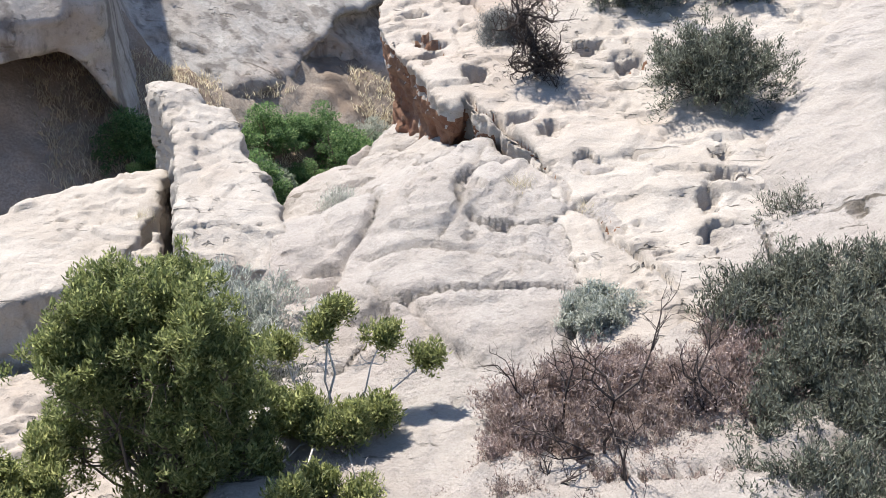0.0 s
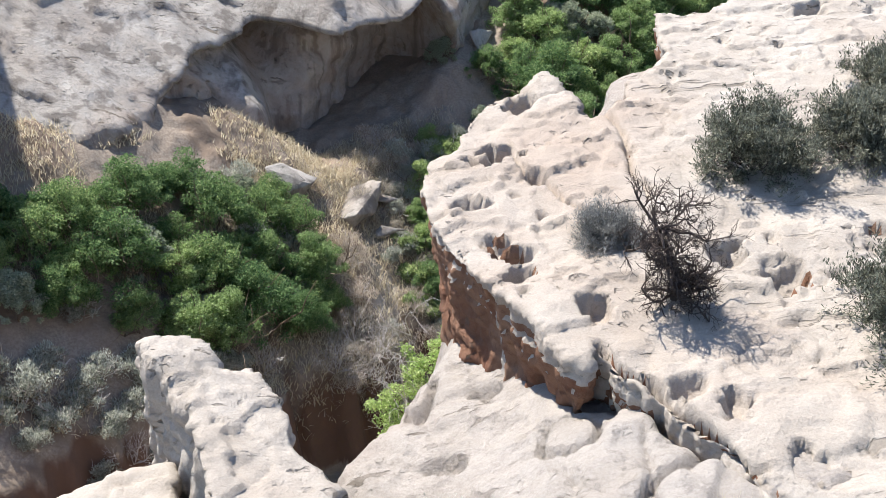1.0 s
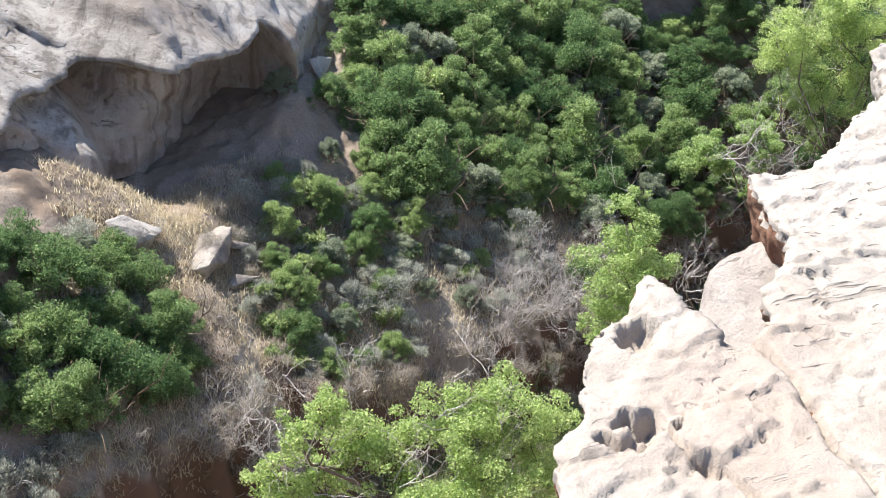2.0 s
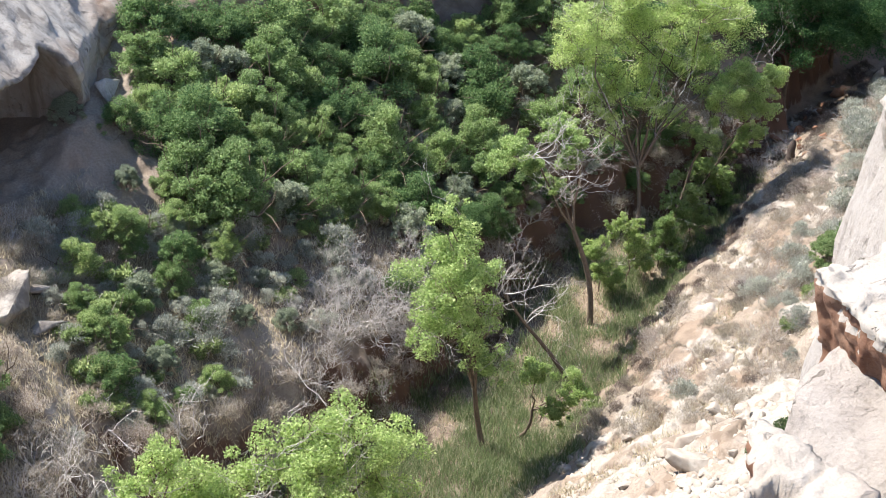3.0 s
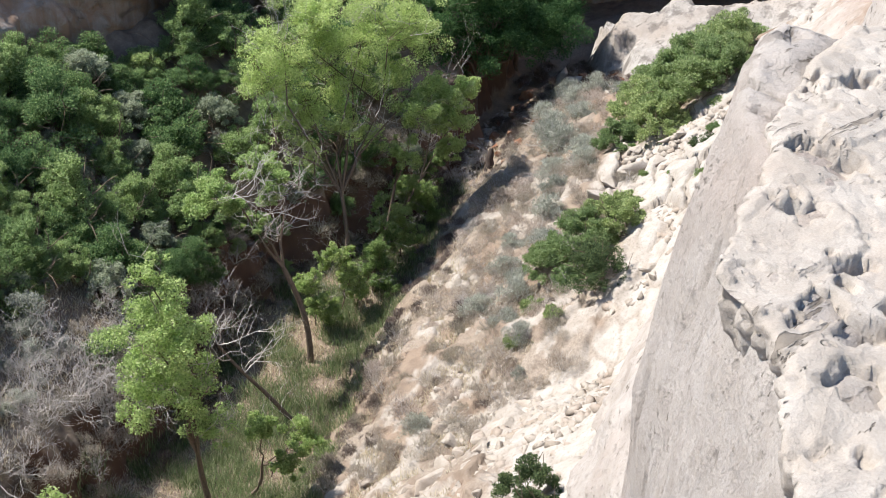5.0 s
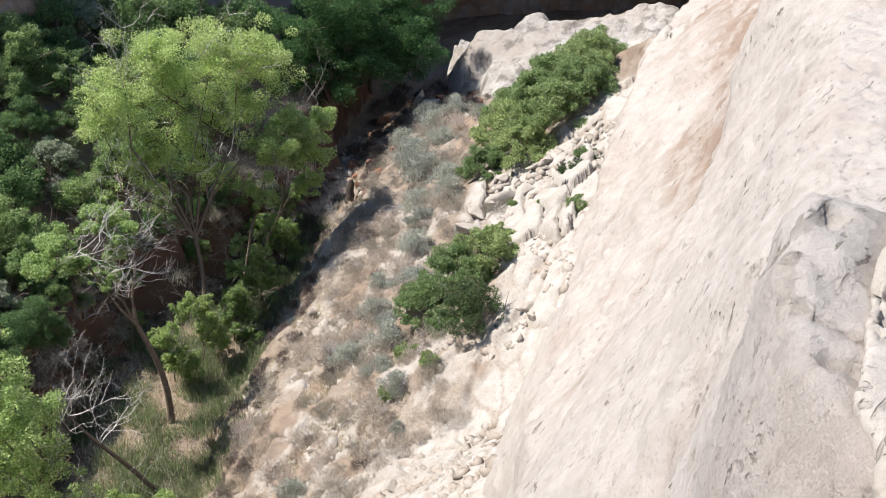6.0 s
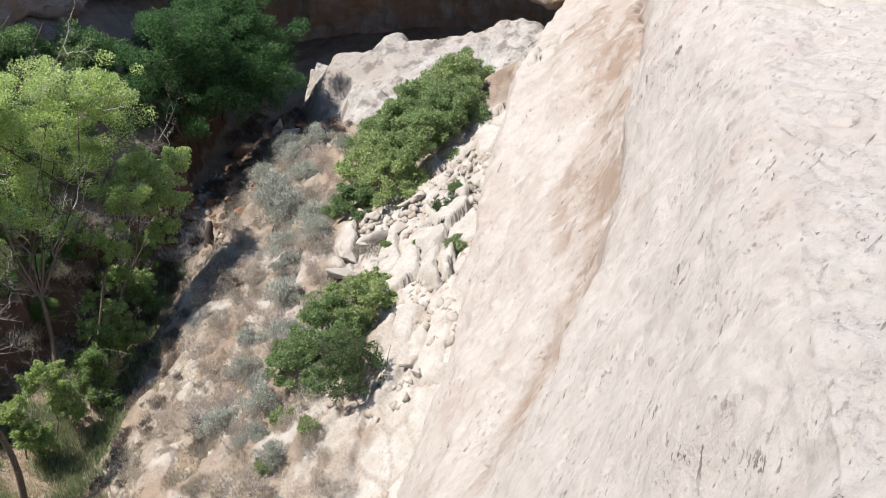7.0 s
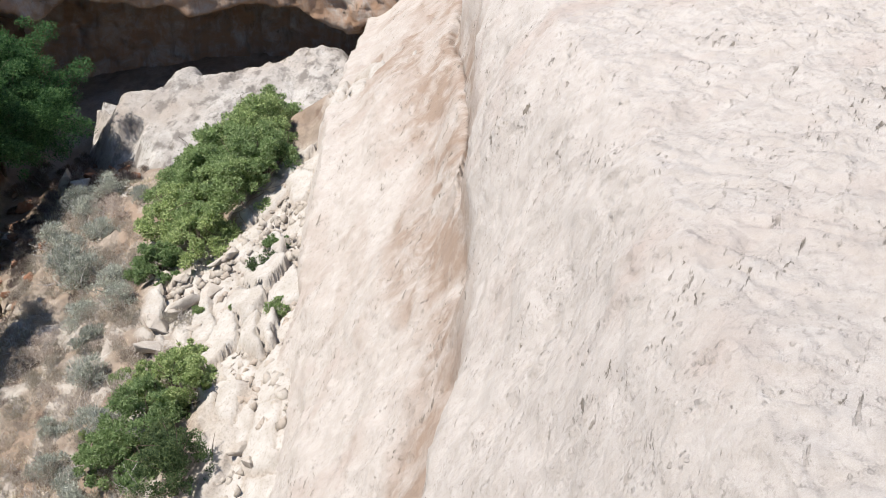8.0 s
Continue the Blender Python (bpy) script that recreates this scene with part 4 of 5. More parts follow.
def region(rng, corners, gap, tries=1500):
    """Spots at least a gap apart inside an outline."""
    c = np.array(corners)
    lo, hi, out = c.min(0), c.max(0), []
    for _ in range(tries):
        p = rng.uniform(lo, hi)
        inside, j = False, len(c) - 1
        for i in range(len(c)):
            if (c[i][1] > p[1]) != (c[j][1] > p[1]) and p[0] < (c[j][0] - c[i][0]) * (p[1] - c[i][1]) / (c[j][1] - c[i][1]) + c[i][0]:
                inside = not inside
            j = i
        if inside and all((p[0] - q[0]) ** 2 + (p[1] - q[1]) ** 2 > gap * gap for q in out):
            out.append(p)
    return out


# ---- scrub oak thickets on the far slope ----
rng = np.random.default_rng(11)
kinds = [oak(rng, w, h, m) for w, h, m in ((5.4, 4.4, OAK), (4.6, 3.6, OAKLIGHT), (6.2, 5.0, OAK), (4.0, 3.8, OAKGREY), (5.2, 3.6, OAK), (4.8, 4.6, OAKLIGHT))]
spots = [(u, s, rng.uniform(0.65, 1.1)) for u, s in region(rng, [(9, 69), (17, 68.5), (22, 68), (29, 70.5), (31, 74), (29.5, 80), (29, 81), (21, 79), (10, 75)], 2.0)]
spots += [(u, s, rng.uniform(0.75, 1.45)) for u, s in region(rng, [(52, 82), (57, 79.5), (63, 77.5), (68, 74.5), (73, 74), (80, 75.5), (87, 76.5), (95, 72.5), (101, 70), (106, 71.5), (116, 74), (118, 78), (110, 83), (100, 86.5), (91, 88), (84, 92), (72, 96), (62, 97), (57, 93)], 2.45, 2600)]
spots += [(42, 81, 0.8), (44.6, 78.6, 0.85), (40, 76, 0.8), (38.5, 73.5, 0.7), (49, 79.5, 0.8), (52.3, 79.3, 0.75), (61, 78.7, 0.85), (62.4, 77.6, 0.6), (47, 82.5, 0.7), (53, 90, 0.8), (50, 92.5, 0.7), (57, 88, 0.8), (55, 85.5, 0.8)]
oaks = kinds
scatter(oaks, spots, rng, 0.25)


def sprinkle(kinds, spots, rng, sink=0.1):
    """Copies of kinds that already stand."""
    for u, s, size in spots:
        x, y = (float(v) for v in xy_of(u, s))
        copy_to(kinds[rng.integers(len(kinds))], x, y, float(ground_xy(x, y)) - sink, rng.uniform(0, 6.28), size)


sprinkle([oaks[1], oaks[3], oaks[5]], [(u, s, rng.uniform(0.5, 0.85)) for u, s in region(rng, [(38, 72.5), (46, 74.5), (56, 77), (54, 84), (46, 88), (42, 82)], 3.0, 300)], rng, 0.2)
sprinkle([oaks[1], oaks[3], oaks[5]], [(u, s, rng.uniform(0.35, 0.75)) for u, s in region(rng, [(39, 71), (46, 72), (56, 73), (60, 78), (52, 84), (46, 86), (40, 79)], 2.6, 500)], rng, 0.2)
sprinkle([oaks[1], oaks[5]], [(u, s, rng.uniform(0.5, 0.95)) for u, s in region(rng, [(54, 82), (64, 78), (80, 78), (96, 76), (98, 84), (80, 92), (62, 95)], 5.0, 300)], rng, -0.4)
sprinkle(oaks, [(u, float(np.interp(u, FOOT_U, FOOT_S)) + rng.uniform(0.6, 3.6), rng.uniform(0.4, 0.75)) for u in np.arange(63, 112, 1.5)], rng, 0.2)

# ---- sagebrush and other low shrubs in the canyon ----
sages = [sage(rng, w, h) for w, h in ((3.4, 2.1), (2.7, 1.7), (4.2, 2.5))]
spots = [(57.4, 89.7, 1.1), (64.4, 78.2, 1.0), (60.4, 76.4, 1.2), (44, 75.7, 1.0), (47, 75.1, 1.1), (39.7, 72.4, 0.9), (49.3, 75.7, 1.0), (41.5, 83.8, 0.9), (79.7, 84.6, 1.2), (77, 82, 1.1), (70, 86, 1.2)]
spots += [(9.8, 66.0, 1.0), (12.3, 65.6, 1.1), (14.7, 65.3, 1.0), (11, 67.2, 1.0), (13.5, 67.0, 0.9), (16.5, 66.5, 1.0), (7.5, 66.5, 1.1), (9, 63.5, 0.8), (12, 63, 0.8), (17.5, 65.2, 0.8), (8.2, 64.8, 1.0), (10.4, 64.5, 1.0), (13.2, 64.4, 1.0), (15.6, 64.2, 0.9), (18.6, 66.8, 1.0), (20.2, 67.3, 1.0), (6.2, 65.4, 1.1), (5.0, 64.0, 1.0), (16.0, 67.6, 1.0), (19.5, 65.6, 0.9), (21.8, 68.0, 0.9), (20, 73, 1.0), (26, 76, 1.1), (29, 73, 1.0), (24, 79, 1.0)]
spots += [(107.4, 55.8, 1.5), (105, 54.6, 1.4), (109.2, 57, 1.3), (111, 54.5, 1.1), (113, 58.5, 1.1), (79, 50.7, 1.0), (81.5, 48.5, 0.9), (76.5, 47.5, 0.8), (74, 45.5, 0.8), (85.5, 47.5, 1.1), (87.5, 49.5, 0.8), (71, 44, 0.7), (66, 49.5, 0.8), (120, 58.5, 1.2), (123, 57, 1.1), (117, 57, 1.0), (83, 44.5, 0.9), (115, 52, 0.9), (92, 50, 1.1), (96, 51.5, 1.2), (99, 53, 1.1), (88, 51.5, 1.0), (84, 50.5, 1.0), (80, 48, 1.0), (102, 51, 1.2), (98.5, 49.5, 1.0)]
spots += [(u, s, rng.uniform(0.45, 0.95)) for u, s in region(rng, [(33, 70), (40, 71), (52, 72), (56, 72), (62, 74), (62, 78), (54, 80), (46, 86), (42, 84), (36, 76)], 1.55, 1600)]
spots += [(u, s, rng.uniform(0.6, 1.0)) for u, s in region(rng, [(9, 69), (29, 71), (31, 75), (28, 82), (10, 76)], 4.2, 200)] + [(u, s, rng.uniform(0.7, 1.1)) for u, s in region(rng, [(54, 82), (64, 78), (90, 78), (84, 88), (62, 95)], 5.0, 200)]
scatter(sages, spots, rng)
brushes = [sage(rng, w, h, BRUSH, 1700, 0.28, 0.03, "dry_brush", "grey-brown dry brush on the canyon slope", "dry brush") for w, h in ((3.4, 1.5), (4.2, 1.9))]
spots = [(u, s, rng.uniform(0.5, 1.0)) for u, s in region(rng, [(60, 54), (64, 44), (72, 41), (84, 46), (96, 48), (108, 50), (118, 56), (112, 61), (100, 59), (84, 56), (70, 56)], 1.75, 2600)]
spots += [(u, float(np.interp(u, FOOT_U, FOOT_S)) + rng.uniform(-0.3, 3.4), rng.uniform(0.6, 1.05)) for u in np.arange(30, 104, 0.8)]
spots += [(u, s, rng.uniform(0.5, 0.9)) for u, s in region(rng, [(62, 73), (76, 74), (88, 78), (86, 81), (78, 79), (66, 80)], 2.4, 500)]
spots += [(u, s, rng.uniform(0.5, 0.9)) for u, s in region(rng, [(112, 58), (128, 56), (130, 62), (118, 66), (106, 64)], 2.2, 400)]
spots += [(u, s, rng.uniform(0.5, 0.95)) for u, s in region(rng, [(28, 67.5), (36, 68.5), (44, 78), (47, 86), (40, 86), (36, 80), (31, 76)], 1.6, 900)]
spots += [(u, s, rng.uniform(0.6, 1.1)) for u, s in region(rng, [(74, 44), (92, 44), (104, 48), (112, 52), (100, 57), (80, 54)], 2.3, 600)]
scatter(brushes, spots, rng)
# low dark scrub on the steep toe of the talus and in the shade under the bank
scrubs = [sage(rng, w, h, SCRUB, 1700, 0.24, 0.03, "dark_brush", "dark brown leafless scrub on the canyon slope", "dark brush") for w, h in ((2.4, 1.1), (3.0, 1.4))]
spots = [(u, float(near_foot(u)) - rng.uniform(-0.5, 4.5), rng.uniform(0.5, 1.0)) for u in np.arange(64, 118, 0.62)]
spots += [(u, float(np.interp(u, FOOT_U, FOOT_S)) + rng.uniform(-1.8, 2.4), rng.uniform(0.6, 1.2)) for u in np.arange(62, 112, 0.9)]
spots += [(u, s, rng.uniform(0.4, 0.8)) for u, s in region(rng, [(64, 45), (76, 44), (90, 50), (104, 52), (110, 60), (92, 59), (74, 56)], 2.6, 500)]
spots += [(u, s, rng.uniform(0.6, 1.2)) for u, s in region(rng, [(118, 56), (130, 55), (137, 61), (134, 68), (118, 66)], 1.7, 400)]
scatter(scrubs, spots, rng)
kinds = [sage(rng, w, h, BUSH, 2600, 0.2, 0.1, "green_shrub", "small green leafy shrub on the talus", "talus shrubs") for w, h in ((2.8, 2.0), (2.0, 1.6))]
spots = [(80, 44, 1.2), (78, 46, 1.1), (76, 43.5, 1.0), (82, 47.5, 1.0), (85.5, 48.5, 0.9), (91, 47.8, 0.8), (74, 46, 0.8), (88.5, 46.2, 1.0), (93, 40.8, 0.6), (95, 43.5, 0.6), (97.6, 38.6, 1.0), (130, 40.5, 1.4), (132.5, 41.5, 1.2), (67.5, 57, 0.75), (70.8, 52.5, 0.5), (90, 37.6, 0.7), (134, 43, 1.0), (44, 80.5, 1.2), (38, 74.5, 1.2), (46.5, 84, 1.2), (36.5, 72.5, 1.0), (41, 78, 1.3)]
spots += [(u, s, rng.uniform(0.6, 1.1)) for u, s in region(rng, [(34, 71), (46, 73), (54, 74), (56, 78), (46, 86), (40, 80)], 3.4, 300)]
spots += [(u, s, rng.uniform(0.7, 1.2)) for u, s in region(rng, [(50, 78), (56, 79), (62, 76), (64, 78), (56, 83), (52, 86), (48, 82)], 2.6, 300)]
scatter(kinds, spots, rng)

# ---- dead brush along the cut bank ----
kinds = [dead_bush(rng, 3.2, 2.8, n=16, r=0.03), dead_bush(rng, 2.6, 2.2, n=16, r=0.026)]
spots = [(58.9, 71.0, 1.5), (61.2, 70.5, 1.6), (55, 70.6, 1.4), (51, 70.6, 1.2), (67, 73.8, 1.3), (57, 73.4, 1.3), (53.6, 72.6, 1.2), (63.5, 71.2, 1.5), (77.1, 72.7, 1.2), (59.5, 74.5, 1.4), (79.5, 51.5, 0.8), (80.5, 50.3, 0.7), (72.5, 55.3, 0.7), (14, 63.8, 1.0), (33.5, 70.2, 0.9), (56.5, 71.5, 1.5), (60.5, 73.0, 1.5), (65, 72.5, 1.4), (62.5, 69.5, 1.4)]
spots += [(30.5, 68.5, 1.0), (74, 72.5, 1.2), (82, 74, 1.2), (100, 66.5, 1.0), (104, 67, 1.2), (108, 66, 1.0), (112, 65, 1.0)]
scatter(kinds, spots, rng)

sprinkle(kinds, [(u, float(np.interp(u, FOOT_U, FOOT_S)) + rng.uniform(-0.5, 3.0), rng.uniform(0.8, 1.4)) for u in np.arange(47, 70, 1.3)], rng)
sprinkle(kinds, [(31.0, 69.2, 1.5), (32.0, 68.6, 1.2), (28.5, 68.6, 1.2), (23.5, 68.2, 1.0), (106, 64, 1.0), (109.5, 63.5, 1.2), (103, 61.5, 0.9)], rng)

# ---- cottonwoods on the canyon floor ----
def cottonwood(rng, base, heads, trunk_r, bend=0.6, per=900, size=0.26, mat=COTTON, wood=BARK, name="cottonwood", label="tall slender cottonwood with light green leaves", bare=10):
    """heads: rows of x, y, z, radius, flatness for the leafy clumps, in world metres."""
    t = thing(name, label, "tree", "canyon trees")
    base = np.array(base, float)
    t.location = base
    h = np.array(heads, float)
    h[:, :3] -= base
    top = h[h[:, 2].argmax(), :3]
    low = h[h[:, 2].argmin(), :3]
    fork = np.array((0.4 * h[:, 0].mean(), 0.4 * h[:, 1].mean(), 0.68 * low[2]))
    k = np.linspace(0, 1, 7)[:, None]
    sway = bend * np.sin(k * math.pi) * rng.normal(size=(1, 3)) * (1, 1, 0)
    paths = [(k * fork + sway * 0.5, np.linspace(trunk_r, trunk_r * 0.7, 7))]
    start = paths[0][0][-1]
    tips = []
    limbs, boughs = [], []
    for c in h:
        way = c[:3] - start
        mid = start + way * 0.5 + rng.normal(size=3) * 0.13 * np.linalg.norm(way)
        limb = np.array([start, start + way * 0.25 + rng.normal(size=3) * 0.15, mid, start + way * 0.78 + rng.normal(size=3) * 0.07 * np.linalg.norm(way), c[:3]])
        twigs = []
        boughs.append((limb, np.linspace(trunk_r * 0.5, trunk_r * 0.12, 5)))
        for _ in range(3):
            grow(rng, limb[rng.integers(2, 5)], rng.normal(size=3) + (0, 0, 0.4), c[3] * 0.9, trunk_r * 0.14, 1, 3, twigs, tips, 0.3)
        limbs += twigs
    dead = []
    for _ in range(bare):
        grow(rng, limbs[rng.integers(len(limbs))][0][-1], rng.normal(size=3) + (0, 0, 0.5), rng.uniform(1.6, 3.2), trunk_r * 0.13, 2, 3, dead, tips, 0.35)
    part("trunk", tubes(paths, 8), wood, t)
    for limb in boughs:
        part("limb", tubes([limb], 5), wood, t)
    tagged(part("twig", tubes(limbs, 3), wood, t), kind="stuff")
    if dead:
        tagged(part("bare_twig", tubes(dead, 3), GREYWOOD, t, "dry grey leafless twigs"), kind="stuff")
    puffs = []
    for c in h:
        for _ in range(24):
            d = unit(rng.normal(size=3)) * c[3] * rng.uniform(0.25, 1.15) * (1, 1, c[4])
            puffs.append((*(c[:3] + d), c[3] * rng.uniform(0.16, 0.40), 0.75))
    part("crown", cloud(rng, puffs, int(per * 5.2) * len(h), size * 0.60, size * 0.45, 0.3, 0.25, 0.9), mat, t, flat=True)
    return t


def floor_at(u, s):
    x, y = (float(v) for v in xy_of(u, s))
    return x, y, float(ground_xy(x, y)) - 0.2


rng = np.random.default_rng(21)
cottonwood(rng, floor_at(59.5, 61), [(30.4, 77.8, 37.6, 1.9, 1.2), (29.6, 77.4, 34.6, 2.6, 1.0), (31.6, 77.8, 34.0, 2.6, 1.0), (29.2, 77.0, 31.4, 2.2, 0.9), (31.8, 77.2, 30.6, 2.2, 0.9), (33.2, 77.0, 27.5, 1.7, 0.9)], 0.24, mat=YOUNG, label="slender cottonwood with yellow-green leaves by the cut bank")
cottonwood(rng, (49.2, 88.1, 20.4), [(42.3, 89.4, 36.0, 2.0, 0.95), (47.4, 90.2, 36.2, 1.9, 1.0), (46.0, 89.4, 33.0, 1.0, 0.8)], 0.26, 0.8, per=1700, mat=YOUNG, bare=36, label="forked cottonwood with two leafy heads and dead branches")
cottonwood(rng, floor_at(88, 67), [(57, 99.5, 41, 3.4, 0.9), (61, 98.5, 42.5, 3.6, 0.9), (65, 98, 42.5, 3.4, 0.9), (68.5, 97.5, 40.5, 3.0, 0.8), (58.5, 98.8, 37.0, 2.6, 0.9), (63.5, 98, 38.5, 3.0, 0.8), (54.5, 100, 39.0, 2.4, 0.9), (59, 99, 44.0, 2.8, 0.9), (56.2, 98.6, 36.0, 2.2, 0.9), (66.5, 97.0, 38.0, 2.8, 0.8), (60.5, 97.5, 35.0, 2.2, 0.8), (57.5, 98, 33.0, 1.9, 0.9), (63.0, 97, 33.5, 1.8, 0.9), (55.0, 99.2, 42.0, 2.4, 0.9), (68.0, 96.5, 43.0, 2.4, 0.9)], 0.22, 1.2, per=900, bare=90, mat=YOUNG, label="large cottonwood with a broad light green crown")
cottonwood(rng, floor_at(93.5, 66.5), [(66.5, 94.5, 35.0, 2.2, 0.9), (69, 94.8, 36.5, 2.0, 0.9), (65.0, 94.5, 32.0, 1.6, 0.9)], 0.16, 1.0, per=1000, bare=12, mat=YOUNG, label="thin leaning cottonwood with sparse yellow-green leaves")
cottonwood(rng, floor_at(95.5, 66.0), [(69.8, 94.0, 34.0, 1.9, 0.9), (72.5, 95.0, 35.5, 1.8, 0.9), (70.5, 94.0, 31.0, 1.4, 0.9)], 0.15, 1.2, per=900, bare=14, mat=YOUNG, label="thin leaning cottonwood with sparse yellow-green leaves")
cottonwood(rng, floor_at(36.5, 57), [(17.5, 66.5, 32.6, 2.4, 0.8), (14.5, 66.8, 32.4, 2.6, 0.8), (11.5, 67.0, 31.4, 2.6, 0.8), (8.8, 67.5, 31.2, 2.0, 0.8), (20.5, 66.3, 31.2, 2.0, 0.8), (16.0, 64.0, 30.0, 2.8, 0.8), (12.0, 64.0, 29.4, 2.8, 0.8), (19.5, 64.5, 28.6, 2.2, 0.8), (7.5, 65.5, 28.8, 2.4, 0.8), (4.8, 66.5, 28.0, 2.0, 0.8), (6.0, 66.5, 33.2, 1.6, 0.8), (8.2, 66.5, 34.4, 1.5, 0.9), (4.4, 66.5, 31.0, 1.6, 0.8), (6.6, 66.0, 30.6, 1.8, 0.8)], 0.32, 0.5, per=900, bare=60, mat=YOUNG, label="spreading light green cottonwood with grey bare twigs")
cottonwood(rng, floor_at(62, 60), [(38.6, 75.0, 25.0, 1.3, 0.9), (37.0, 74.6, 23.8, 1.2, 0.9), (36.0, 75.8, 26.5, 1.3, 0.9)], 0.14, 0.4, per=600, bare=3, label="young cottonwood in tall grass")
for u, q, high in ((84.5, 65.2, 6.5), (87.0, 64.2, 5.5), (90.5, 65.0, 7.0), (93.0, 64.6, 5.0), (96.5, 65.4, 6.5), (99.0, 65.0, 5.0), (81.5, 66.0, 6.0), (102.0, 66.4, 5.5)):
    x, y, z = floor_at(u, q)
    heads = [(x + rng.uniform(-1.2, 1.2), y + rng.uniform(-1.2, 1.2), z + high * f, 1.25 - 0.4 * f, 1.0) for f in (0.35, 0.5, 0.65, 0.8, 0.95)]
    cottonwood(rng, (x, y, z), heads, 0.07, 0.4, per=420, size=0.24, bare=8, label="young cottonwood in the shade of taller trees")
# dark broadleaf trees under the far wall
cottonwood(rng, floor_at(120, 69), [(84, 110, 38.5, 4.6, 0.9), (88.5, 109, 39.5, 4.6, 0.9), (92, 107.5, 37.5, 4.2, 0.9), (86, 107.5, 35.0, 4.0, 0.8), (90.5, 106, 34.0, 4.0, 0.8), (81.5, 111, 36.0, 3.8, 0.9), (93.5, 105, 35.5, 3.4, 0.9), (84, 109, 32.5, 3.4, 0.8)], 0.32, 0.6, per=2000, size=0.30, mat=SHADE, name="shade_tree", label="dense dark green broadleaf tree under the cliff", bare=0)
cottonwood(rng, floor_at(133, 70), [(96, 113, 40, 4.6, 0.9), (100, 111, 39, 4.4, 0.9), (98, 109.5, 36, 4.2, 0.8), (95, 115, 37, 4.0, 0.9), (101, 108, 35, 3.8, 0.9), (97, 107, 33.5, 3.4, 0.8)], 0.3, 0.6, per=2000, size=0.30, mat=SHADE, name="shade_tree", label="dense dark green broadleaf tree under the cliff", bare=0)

# leaning dead tree
t = thing("dead_tree", "leaning leafless grey tree on the canyon floor", "dead tree", "canyon trees")
t.location = floor_at(71.0, 61.3)
paths, tips = [], []
grow(rng, (0, 0, 0), (-0.55, 0.35, 0.75), 9.5, 0.2, 0, 0, paths, tips, 0.1, 0.03, 0.6, 7)
crown = []
for i in range(7):
    grow(rng, paths[0][0][rng.integers(3, 7)], rng.normal(size=3) * (1, 1, 0.5) + (0, 0, 0.7), 3.0, 0.05, 3, 3, crown, tips, 0.3, 0.05, 0.6)
part("trunk", tubes(paths, 7), BARK, t)
part("branch", tubes(crown, 3), GREYWOOD, t)

# ---- bushes on the talus ----
def leafy_bush(rng, u, s, wide, high, n, mat, name, label, size=0.2, group="talus bushes"):
    t = thing(name, label, "shrub", group)
    paths, _ = stems(rng, 6, high * 0.6, 0.7, 0.06)
    part("stem", tubes(paths, 4), BARK, t)
    part("crown", cloud(rng, crown_blobs(rng, wide, high, 4, 60, 0.12), int(n * 1.15), size * 0.85, size * 0.5, 0.4, 0.2), mat, t, flat=True)
    x, y, z = floor_at(u, s)
    t.location = (x, y, z + 0.1)
    return t


for u, s, w, h in ((108.5, 43.6, 7.5, 6.0), (104.5, 43.2, 7.0, 5.6), (105.8, 47.0, 6.4, 4.8), (111.5, 42.0, 7.0, 5.6), (101.5, 44.5, 5.4, 3.8), (113.5, 45.0, 6.4, 5.0), (116, 42.0, 6.4, 5.2), (119.5, 43.5, 6.0, 4.8), (123, 42.5, 5.6, 4.6), (110, 47.5, 6.0, 4.4), (126.5, 43.2, 5.0, 4.2), (107, 41.0, 6.0, 4.8), (115.5, 47.5, 5.0, 3.6), (101.0, 47.5, 4.4, 3.0)):
    leafy_bush(rng, u, s, w, h, int(1900 * w), BUSH, "green_bush", "broad bright green bush at the foot of the cliff", 0.23)
for u, s, w, h in ((84.0, 44.6, 5.4, 4.0), (86.0, 43.0, 4.6, 3.6), (81.8, 46.2, 4.2, 2.8), (87.8, 45.0, 3.6, 2.6), (89.5, 43.5, 3.4, 2.6)):
    leafy_bush(rng, u, s, w, h, int(1900 * w), BUSH, "green_bush", "bright green leafy bush on the talus")
leafy_bush(rng, 78.3, 41.6, 4.8, 4.2, 8200, PINYON, "juniper_bush", "dark green juniper bush with a black shadow", 0.16)
leafy_bush(rng, 80.8, 42.8, 3.4, 3.2, 4600, PINYON, "juniper_bush", "dark green juniper bush on the talus", 0.16)
leafy_bush(rng, 50.0, 35.3, 3.6, 3.4, 11000, PINYON, "juniper_bush", "round dark green juniper bush on pale rock", 0.13)
leafy_bush(rng, 96.0, 39.3, 2.6, 1.6, 1800, PINYON, "juniper_bush", "low dark green juniper at the wall's foot", 0.16)

# ---- burnt-looking stump and root clump ----
t = thing("tree_stump", "dark weathered tree stump on the talus", "stump")
t.location = floor_at(107.5, 62.2)
k = np.linspace(0, 1, 6)[:, None]
part("trunk", tubes([(k * (0.25, 0.1, 2.7) + 0.06 * rng.normal(size=(6, 3)), np.array([0.55, 0.42, 0.38, 0.36, 0.3, 0.16]))], 8), DARKWOOD, t)
for u, s, sz in ((79.5, 51.8, 1.9), (96.3, 56.0, 1.4)):
    t = put(dead_bush(rng, 1.8, 1.0, DARKWOOD, 14, 2, 0.03, "root_clump", "dark dead yucca clump on the talus", "dead clumps"), *floor_at(u, s), 0.0, sz)

